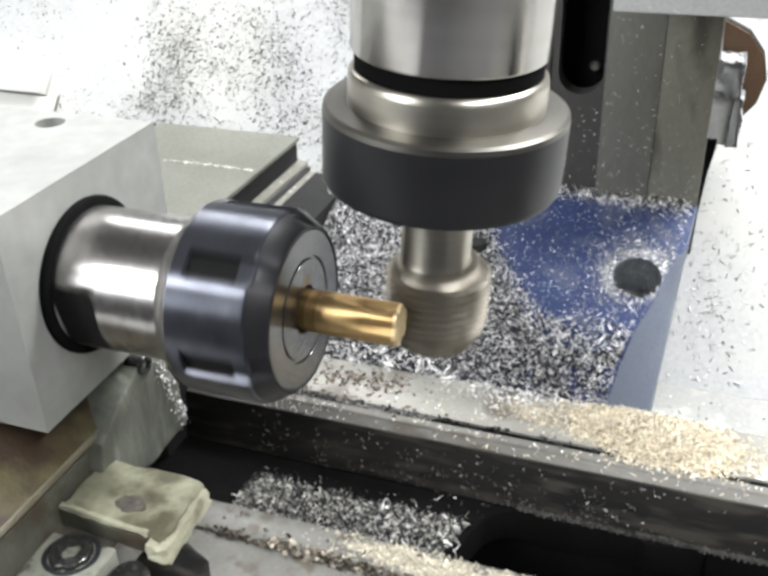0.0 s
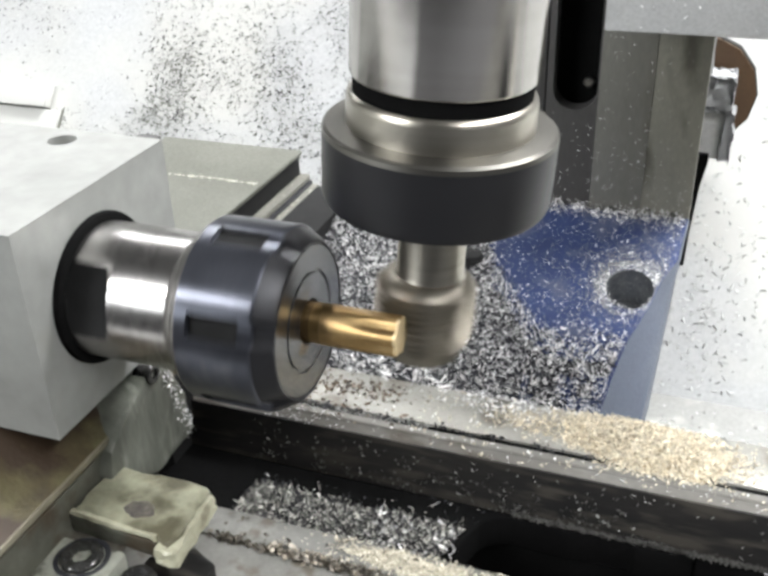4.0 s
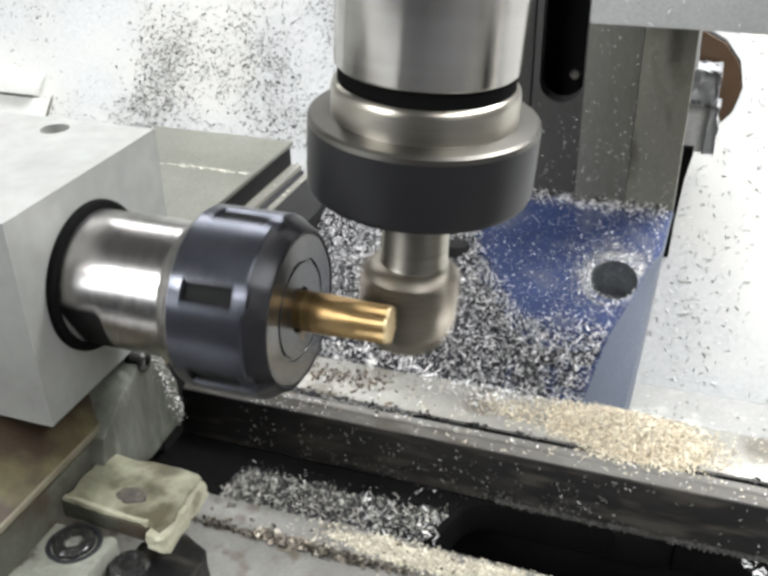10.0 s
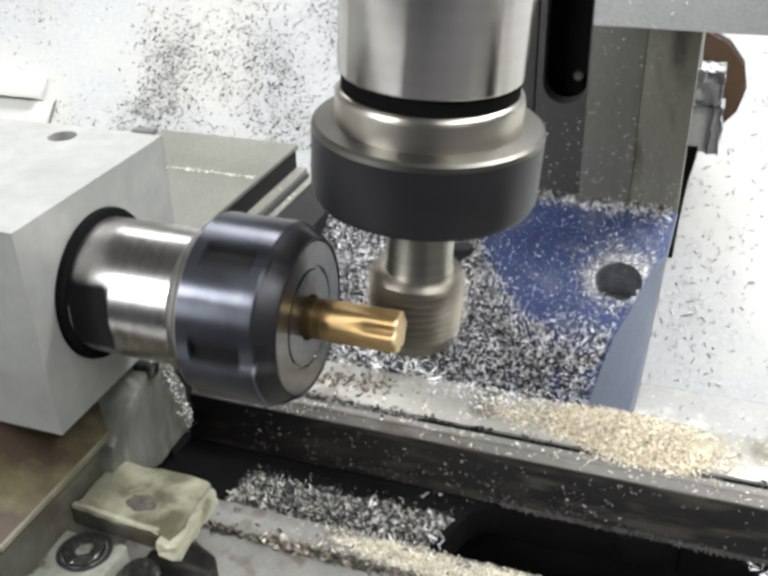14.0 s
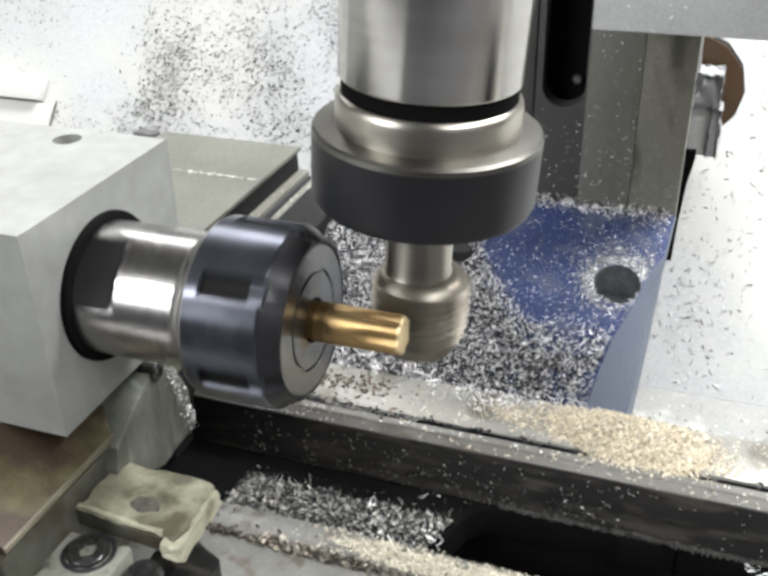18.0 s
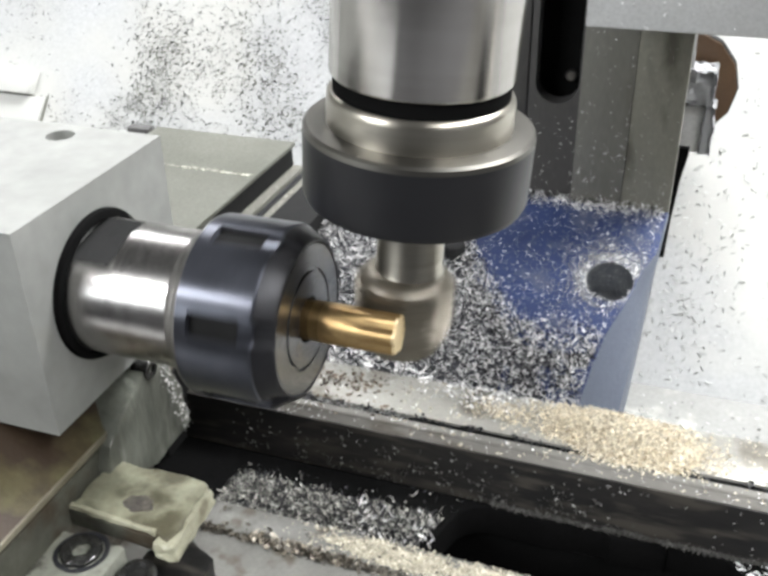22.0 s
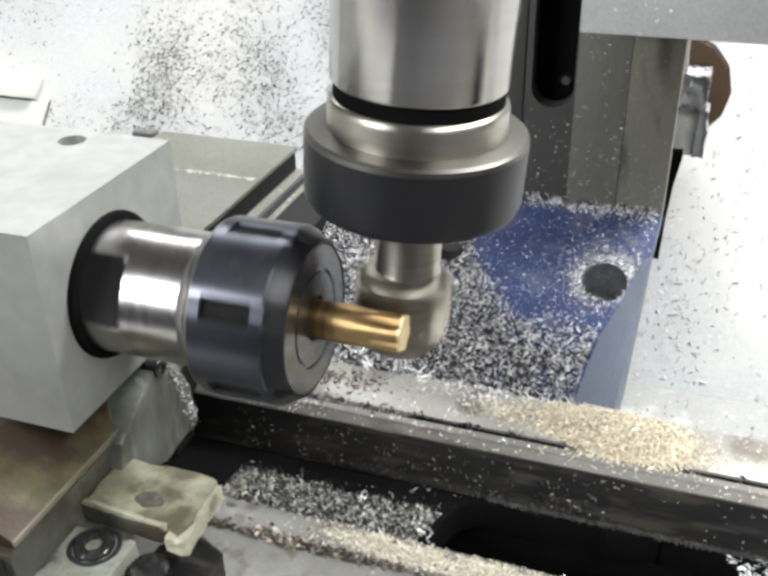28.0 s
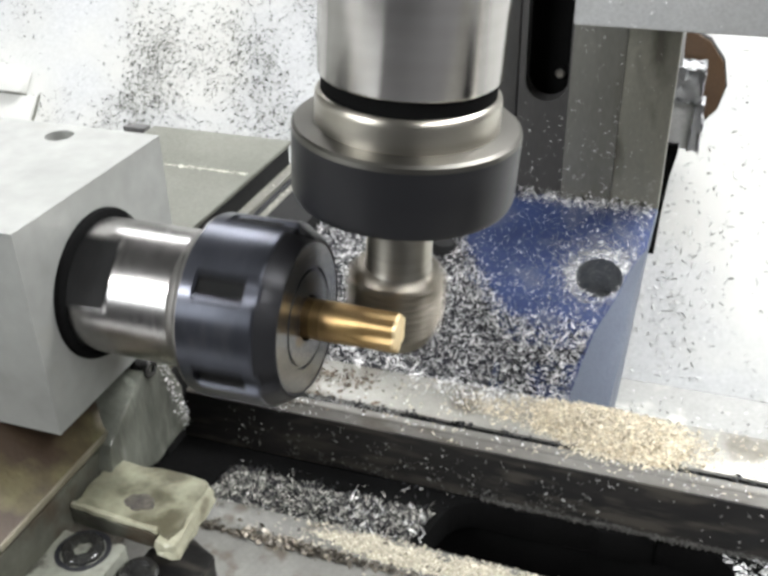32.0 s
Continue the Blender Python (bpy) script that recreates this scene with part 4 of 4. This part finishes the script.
for a, b in zip(grid, grid[1:]):
    for i in range(nx):
        m = (a[i].co + a[i + 1].co + b[i].co + b[i + 1].co) / 4
        if a[i + 1].co.x - a[i].co.x > 0.2 and m.z > slope_z(m.y) - 0.6 and math.hypot(m.x - 82.3, m.y - 193.8) > 14 and not (m.y < 150 and m.x > 46 and patchy(m.x, m.y, 0.11, 12.0) < 0.1):
            bm.faces.new((a[i], a[i + 1], b[i + 1], b[i]))
solid("swarf_bed", bm, HEAP, "packed fine swarf, near-black for the gaps between chips", "swarf", "stuff")

xy = soft(9600, 12, -34, 66, 15, 57, lambda x, y: 0.0 if (y > 51 and x < 28) or x > 40.5 + (y - 15) * 0.15 + max(0.0, y - 40) * 0.42 + 2 * patchy(x, y, 0.2) else max(0.015, min(1.0, (46.5 + 3 * patchy(x, y, 0.1, 4.0) - y) / 6)))
z = -104.6 + np.random.default_rng(5).uniform(0, 3.4, len(xy)) * np.clip((50 - xy[:, 1]) / 20, 0.1, 1)
trough = np.column_stack([xy, z])
swarf("steel_swarf", "silver steel chips lying in the black trough", SILVERCHIPS, trough[:4100], np.tile(UP, (4100, 1)), (1.2, 3.4), (0.14, 0.32), 2.1, 0.8, 23)
swarf("dark_swarf", "dark steel chips lying in the trough", DARKCHIPS, trough[4100:], np.tile(UP, (len(trough) - 4100, 1)), (1.2, 3.2), (0.25, 0.6), 1.6, 0.7, 24)
rng = np.random.default_rng(81)
curls = np.column_stack([rng.uniform(16, 46, 80), rng.uniform(20, 43, 80), rng.uniform(-103, -101, 80)])
swarf("bright_curls", "longer bright steel curls lying in the trough", CHIPS, curls, np.tile(UP, (80, 1)), (2.0, 4.4), (0.25, 0.6), 2.2, 0.6, 82)
xy = soft(420, 13, 128, 170, 15, 57, lambda x, y: 0.0 if x < 153 - max(0.0, y - 36) * 0.55 else 0.7)
swarf("steel_swarf", "steel chips on the ledge beyond the pocket", CHIPS, np.column_stack([xy, np.full(len(xy), -104.3)]), np.tile(UP, (len(xy), 1)), (1.2, 2.8), (0.4, 0.9), 1.0, 0.6, 25)


def pile(x, y):
    u = ((x - 101) / 26) ** 2 + ((y - 82.5 + 0.10 * (x - 101)) / 12.5) ** 2
    tail = 0.22 * math.exp(-((x - 66) / 16) ** 2 - ((y - 84) / 5) ** 2)
    return max(math.exp(-u ** 1.5 * 1.1), tail, 0.008 if x > 20 else 0.0)


bm = fresh()
mound = [[bm.verts.new((48 + 100 * i / 50, 65.5 + 29.3 * j / 24, 0)) for i in range(51)] for j in range(25)]
for row in mound:
    for v in row:
        v.co.z = -84.9 + 3.6 * pile(v.co.x, v.co.y) + 0.7 * patchy(v.co.x, v.co.y, 0.5, 3.0)
for a, b in zip(mound, mound[1:]):
    for i in range(50):
        if max(q.co.z for q in (a[i], a[i + 1], b[i], b[i + 1])) > -84.0:
            bm.faces.new((a[i], a[i + 1], b[i + 1], b[i]))
solid("brass_dust", bm, GOLDDUST, "packed pale brass dust under the chips", "swarf", "stuff")
xy = soft(13000, 14, 15, 165, 62, 95.5, lambda x, y: 0.0 if 68.2 < y < 72.2 and not 84 < x < 129 else (0.6 if y < 67 else 1.0) * pile(x, y) * (1 + 0.5 * patchy(x, y, 0.15, 2.0)))
z = -83.8 + np.random.default_rng(6).uniform(0, 1, len(xy)) * np.array([4.2 * pile(x, y) for x, y in xy])
swarf("brass_swarf", "pale golden brass chips piled on the rear way", GOLDCHIPS, np.column_stack([xy, np.where(xy[:, 1] < 64.8, z - (64.8 - xy[:, 1]) * 0.62, z)]), np.tile(UP, (len(xy), 1)), (0.6, 1.9), (0.3, 0.75), 0.8, 0.5, 26)
xy = soft(520, 15, -30, 95, 72.6, 96, lambda x, y: max(0.02, math.exp(-((x - 48) / 24) ** 2) * min(1.0, max(0.0, (y - 78 - 0.12 * abs(x - 60)) / 14))))
swarf("steel_swarf", "loose steel chips along the back of the way", CHIPS, np.column_stack([xy, np.full(len(xy), -83.6)]), np.tile(UP, (len(xy), 1)), (0.8, 2.4), (0.25, 0.6), 1.0, 0.5, 27)
xy = soft(330, 16, -40, 30, 62, 95, lambda x, y: max(0.03, math.exp(-((x + 8) / 16) ** 2 - ((y - 84) / 6) ** 2), 0.8 * math.exp(-((y - 72.6) / 1.0) ** 2) * (x < 2)))
swarf("rusty_grit", "brown rusty grit on the way", RUSTGRIT, np.column_stack([xy, np.full(len(xy), -83.6)]), np.tile(UP, (len(xy), 1)), (0.8, 2.0), (0.5, 1.2), 0.6, 0.4, 28, "grit")
xy = soft(800, 17, -20, 110, -4, 14, lambda x, y: max(0.03, min(1.0, (x - 12) / 45)) * math.exp(-((y - 7) / 6) ** 2))
swarf("brass_swarf", "brass chips strewn on the front guide strip", TANCHIPS, np.column_stack([xy, np.where(xy[:, 1] > 0.4, -88.6, -88.1)]), np.tile(UP, (len(xy), 1)), (0.6, 1.7), (0.3, 0.7), 0.8, 0.5, 29)
xy = soft(420, 18, -28, 60, -3, 13, lambda x, y: max(0.012, math.exp(-((y - 0.7) / 1.1) ** 2)))
swarf("rusty_grit", "oily brown grit in the seam of the front way", GRIT, np.column_stack([xy, np.full(len(xy), -88.3)]), np.tile(UP, (len(xy), 1)), (0.8, 2.2), (0.6, 1.4), 0.6, 0.4, 30, "grit")

rng = np.random.default_rng(31)
xs, zs = rng.uniform(-45, 170, 110), -88 - 15 * rng.uniform(0, 1, 110) ** 2.2
swarf("steel_specks", "tiny dull chips clinging to the black bed wall", GREYCHIPS, np.column_stack([xs, 57 + (zs + 104) * 4 / 18 - 0.25, zs]), np.tile([0, -0.97, 0.2], (110, 1)), (0.5, 1.5), (0.2, 0.6), 0.5, 0.2, 32)
xs = np.where(rng.random(420) < 0.4, rng.uniform(100, 113, 420), rng.uniform(124, 165, 420))
swarf("steel_specks", "dusty grey chips along the rim of the pocket", DARKDUST, np.column_stack([xs, 56.6 - np.abs(rng.normal(0, 0.7, 420)), -103.6 + rng.normal(0, 0.5, 420)]), np.tile([0, -0.4, 0.9], (420, 1)), (0.4, 1.3), (0.3, 0.7), 0.6, 0.4, 36)
xs, ys = rng.uniform(-40, 160, 120), rng.uniform(62, 67.8, 120)
swarf("steel_specks", "tiny chips on the lip of the way", CHIPS, np.column_stack([xs, ys, np.where(ys > 65, -83.9, -84.6 - (65 - ys) * 0.62)]), np.tile(UP, (120, 1)), (0.5, 1.4), (0.3, 0.7), 0.5, 0.2, 33)
xs, zs = rng.uniform(31, 103, 420), -72 + 100 * rng.uniform(0, 1, 420) ** 2.0
clear = (xs > 56) | (zs < -19)
xs, zs = xs[clear], zs[clear]
swarf("steel_specks", "tiny chips stuck to the oily column", CHIPS, np.column_stack([xs, np.where(xs < 55.8, 238.3, np.where(xs < 80.1, 236.6, 237.5)), zs]), np.tile([0, -1, 0.1], (len(xs), 1)), (0.3, 1.1), (0.2, 0.5), 0.4, 0.15, 34)
xs, zs = rng.uniform(64, 140, 40), rng.uniform(36.5, 60, 40)
swarf("steel_specks", "tiny chips stuck to the head beam", CHIPS, np.column_stack([xs, np.full(40, 175.7), zs]), np.tile([0, -1, 0.1], (40, 1)), (0.5, 1.2), (0.3, 0.6), 0.4, 0.15, 35)


rng = np.random.default_rng(71)
n = 520
xs, ys = rng.uniform(-45, 26, n), rng.uniform(68.9, 71.8, n)
swarf("steel_swarf", "grey chips clogging the joint in the way", GREYCHIPS, np.column_stack([xs, ys, -84.4 + rng.uniform(0, 0.5, n)]), np.tile(UP, (n, 1)), (0.8, 2.4), (0.3, 0.8), 0.9, 0.5, 72)
xy = soft(230, 89, -45, 150, 68.2, 73.4, lambda x, y: math.exp(-((y - 70.6) / 1.5) ** 2) * max(0.0, 0.35 + 1.8 * patchy(x, y, 0.15, 4.0)))
swarf("dark_swarf", "black oily crumbs along the joint in the way", DARKCHIPS, np.column_stack([xy, np.full(len(xy), -83.75)]), np.tile(UP, (len(xy), 1)), (0.8, 2.6), (0.5, 1.2), 0.5, 0.25, 90)
xz = soft(330, 79, -45, 110, -104.5, -90, lambda x, z: max(0.0, patchy(x, z, 0.13, 6.0) + 0.12) * (0.25 + math.exp(-(z + 104.5) / 5)))
xs, zs, n = xz[:, 0], xz[:, 1], len(xz)
swarf("metal_dust", "dark grey dust clinging to the foot of the bed wall", DARKDUST, np.column_stack([xs, 57 + (zs + 104) * 4 / 18 - 0.25, zs]), np.tile([0, -0.97, 0.2], (n, 1)), (0.5, 1.8), (0.3, 0.9), 0.7, 0.3, 73, "dust")
n = 1500
xs = rng.uniform(60, 170, n)
swarf("metal_dust", "dark dusty line along the foot of the bed wall", DARKDUST, np.column_stack([xs, 56.7 - np.abs(rng.normal(0, 0.6, n)), -104.2 + rng.normal(0, 0.45, n)]), np.tile([0, -0.5, 0.8], (n, 1)), (0.3, 1.2), (0.3, 0.8), 0.5, 0.3, 74, "dust")


def strip_dust(x, y):
    """How deep the dust lies on the front guide strip."""
    return max(0.0, min(1.0, (x - 4) / 30)) * math.exp(-((y - 8.5 + 0.03 * (x - 30)) / 4.6) ** 2) * (0.75 + 0.6 * patchy(x, y, 0.16, 5.0))


bm = fresh()
layer = [[bm.verts.new((2 + 120 * i / 80, 0.6 + 13.3 * j / 14, 0)) for i in range(81)] for j in range(15)]
for row in layer:
    for v in row:
        v.co.z = -89.5 + 1.5 * strip_dust(v.co.x, v.co.y) + 0.25 * patchy(v.co.x, v.co.y, 0.7, 3.0)
for a, b in zip(layer, layer[1:]):
    for i in range(80):
        if max(q.co.z for q in (a[i], a[i + 1], b[i], b[i + 1])) > -88.95:
            bm.faces.new((a[i], a[i + 1], b[i + 1], b[i]))
solid("brass_dust", bm, TANDUST, "packed tan brass dust on the front guide strip", "swarf", "stuff")
xy = soft(1900, 75, -6, 122, -1, 14, lambda x, y: max(0.02 if x > 0 else 0.0, strip_dust(x, y)))
swarf("brass_swarf", "fine tan brass chips on the front guide strip", TANCHIPS, np.column_stack([xy, [-89.2 + 1.5 * strip_dust(x, y) + 0.3 for x, y in xy]]), np.tile(UP, (len(xy), 1)), (0.5, 1.5), (0.3, 0.7), 0.8, 0.5, 76)
xy = soft(100, 87, -6, 34, -2.5, 5, lambda x, y: math.exp(-((y - 1.4) / 1.7) ** 2) * max(0.0, 0.6 + 1.6 * patchy(x, y, 0.2, 2.0)) * min(1.0, (38 - x) / 24))
swarf("tan_clots", "clotted tan and brown grit in the seam of the front way", CLOT, np.column_stack([xy, np.full(len(xy), -88.0)]), np.tile(UP, (len(xy), 1)), (1.4, 3.4), (1.2, 2.4), 1.0, 0.6, 88, "grit")
xy = soft(420, 77, -30, 40, -2.5, 4, lambda x, y: math.exp(-((y - 0.8) / 1.1) ** 2) * max(0.0, patchy(x, y, 0.12, 9.0) + 0.3))
swarf("rusty_grit", "black oily clots in the seam of the front way", GRIT, np.column_stack([xy, np.full(len(xy), -88.2)]), np.tile(UP, (len(xy), 1)), (1.0, 2.8), (0.8, 1.8), 0.9, 0.6, 78, "grit")

rng = np.random.default_rng(83)
n = 60
xs, ys = rng.uniform(-44, -6, n), rng.uniform(61.5, 66.5, n)
swarf("bright_curls", "bright steel curls caught on the lip under the chuck", CHIPS, np.column_stack([xs, ys, np.where(ys > 65, -83.6, -84.4 - (65 - ys) * 0.62)]), np.tile(UP, (n, 1)), (0.8, 2.8), (0.2, 0.6), 1.6, 0.7, 84)

rng = np.random.default_rng(37)
curls = np.column_stack([rng.uniform(-16, 24, 46), rng.uniform(93, 101, 46), rng.uniform(-84.5, -78, 46)])
swarf("bright_curls", "long bright steel curls behind the way", CHIPS, curls, np.tile(UP, (46, 1)), (3.0, 7.5), (0.5, 1.3), 2.0, 0.9, 38)


# chips thrown on the white tray
def splash(x, z, wall=1.0):
    a = 0.9 * math.exp(-((x + 243) / 27) ** 2 - ((z + 62) / 34) ** 2) + 0.33 * math.exp(-((x + 165) / 46) ** 2 - ((z + 45) / 60) ** 2)
    a += 0.12 if -290 < x < -100 else 0.02
    a += 0.06 * math.exp(-((x - 116) / 8) ** 2 - ((z + 144) / 24) ** 2)
    if x > 90:
        a *= wall
    if x < -262 - 0.2 * (z + 90) and z > -74:
        a *= 0.35
    a += 0.22 * math.exp(-((x + 385) / 30) ** 2 - ((z + 28) / 22) ** 2) + (0.07 if -345 < x < -250 and z < -74 else 0.0)
    return a * (0.35 + 1.7 * max(0.0, patchy(x, z, 0.03, 3.0) + 0.25))


TRAY_N = np.array([0.0, -0.76, 0.65])
for n, seed, mat, label, size, wall in ((1000, 41, DARKCHIPS, "dark chips spattered on the white tray", (0.7, 3.0), 0.08), (2200, 42, GREYCHIPS, "grey chips spattered on the white tray", (0.7, 2.8), 0.1), (1900, 43, OLIVE, "dull oily flecks on the white tray", (0.6, 2.8), 0.1), (4200, 45, PALEFLECK, "pale grey dust and flecks on the white tray", (0.8, 3.4), 4.0)):
    xz = soft(n, seed, -430, 200, -180, 60, lambda x, z: splash(x, z, wall))
    swarf("spattered_swarf", label, mat, np.column_stack([xz[:, 0], [tray_y(z) - (0.2 if mat is PALEFLECK else 0.5) for z in xz[:, 1]], xz[:, 1]]), np.tile(TRAY_N, (n, 1)), size, (0.4, 1.05), 0.08 if mat is PALEFLECK else 0.4, 0.02 if mat is PALEFLECK else 0.12, seed + 10)
xz = soft(330, 46, 96, 205, -178, -40, lambda x, z: 0.12 + 0.9 * math.exp(-((x - 118) / 16) ** 2 - ((z + 135) / 40) ** 2) + 0.6 * max(0.0, patchy(x, z, 0.05)))
swarf("spattered_swarf", "grey-green smears of dust on the white tray", SMEAR, np.column_stack([xz[:, 0], [tray_y(z) - 0.2 for z in xz[:, 1]], xz[:, 1]]), np.tile(TRAY_N, (330, 1)), (1.0, 4.6), (0.6, 1.6), 0.08, 0.02, 56)
xy = soft(500, 44, 104, 200, 108, 243, lambda x, y: 0.15 + 0.85 * max(0, patchy(x, y, 0.05)))
swarf("spattered_swarf", "sparse chips on the tray floor", PALEFLECK, np.column_stack([xy, np.full(len(xy), -177.6)]), np.tile(UP, (len(xy), 1)), (0.8, 2.6), (0.5, 1.2), 0.5, 0.3, 54)

# seams of the tray's sheet
for x1, za, zb, proud, label in ((-342, -80, -67, 6.0, "folded white sheet edge on the tray"), (-331, -100, -81, 3.0, "white sheet overlap on the tray")):
    bm = fresh()
    prism(bm, [(tray_y(za) - 0.02, za), (tray_y(za) - proud, za + proud * 0.5), (tray_y(zb) - proud, zb + proud * 0.4), (tray_y(zb) - 0.02, zb)], "x", -480, x1, 0.3)
    solid("sheet_seam", bm, WHITE, label, "trim", "structure")

for bx, by, za, zb, label in ((-480, -341, -81.6, -80.2, "dark seam in the tray"), (-480, -330, -101.5, -100.2, "dark seam in the tray"), (-330.8, -329.6, -100, -80, "dark seam in the tray")):
    bm = fresh()
    prism(bm, [(tray_y(za) - 0.1, za), (tray_y(za) - 1.0, za + 0.6), (tray_y(zb) - 1.0, zb + 0.6), (tray_y(zb) - 0.1, zb)], "x", bx, by)
    solid("seam", bm, OLIVE, label, "trim", "structure")

# a line of chips across the table
rng = np.random.default_rng(61)
xs = rng.uniform(-148, -98, 130)
line = swarf("brass_swarf", "thin line of pale chips across the table", PALECHIPS, np.column_stack([xs, 192 + rng.normal(0, 0.7, 130), np.full(130, -52.8)]), np.tile(UP, (130, 1)), (0.6, 1.5), (0.3, 0.7), 0.5, 0.3, 62)
line["base"] = [0, 0, 0]
CARRIED.append(line)
xs = np.where(rng.random(90) < 0.5, rng.uniform(-95.5, -91.4, 90), rng.uniform(-89.6, -86.5, 90))
rail_chips = swarf("steel_specks", "small chips lying along the rail of the table", PALECHIPS, np.column_stack([xs, rng.uniform(60, 236, 90), np.where(xs < -90.5, -66.0, -71.5)]), np.tile(UP, (90, 1)), (0.6, 1.9), (0.3, 0.8), 0.7, 0.4, 69)
rail_chips["base"] = [0, 0, 0]
CARRIED.append(rail_chips)
xs = rng.uniform(0, 1, 150)
edge = swarf("steel_specks", "bright chips caught on the dovetail end", CHIPS, np.column_stack([np.full(150, -39.9), 15 + 10 * xs + rng.normal(0, 1.2, 150), -38 - 30 * xs + rng.normal(0, 2.5, 150)]), np.tile([1, 0.1, 0.2], (150, 1)), (0.4, 1.3), (0.25, 0.6), 0.7, 0.5, 63)
edge["base"] = [0, 0, 0]
CARRIED.append(edge)


def motions():
    """The carriage creeps along the bed, the chuck and bar turn with it, and the hob spins."""
    seconds = [0.5 * i for i in range(65)]
    for ob in CARRIED:
        x, y, z = ob["base"]
        walk(ob, [(t, pose((x + FEED * (t - 19)) * MM, y * MM, z * MM)) for t in seconds])
    drift = [(0, 8), (8, 70.4), (12, 94.5), (13.6, 107), (14.4, 115), (18, 153.2), (22, 188.7), (24, 197.5), (28, 228), (28.8, 236.5), (29.6, 226), (30.4, 228), (32, 242)]
    for ob in (chuck, brass):
        x, y, z = ob["base"]
        rows = []
        for i in range(321):
            t = i * 0.1
            k = max(n for n in range(len(drift) - 1) if drift[n][0] <= t)
            (ta, a), (tb, b) = drift[k], drift[k + 1]
            turn = 34 - 54 + 225 * t + a + (b - a) * (t - ta) / (tb - ta)
            rows.append((t, pose((x + FEED * (t - 19)) * MM, y * MM, z * MM, -turn)))
        walk(ob, rows)
    for ob in (spindle, hob):
        x, y, z = ob["base"]
        walk(ob, [(i / FPS, pose(x * MM, y * MM, z * MM) @ TILT @ pose(0, 0, 0, 0, 0, (80 * i) % 360)) for i in range(FPS * 32 + 1)])


motions()
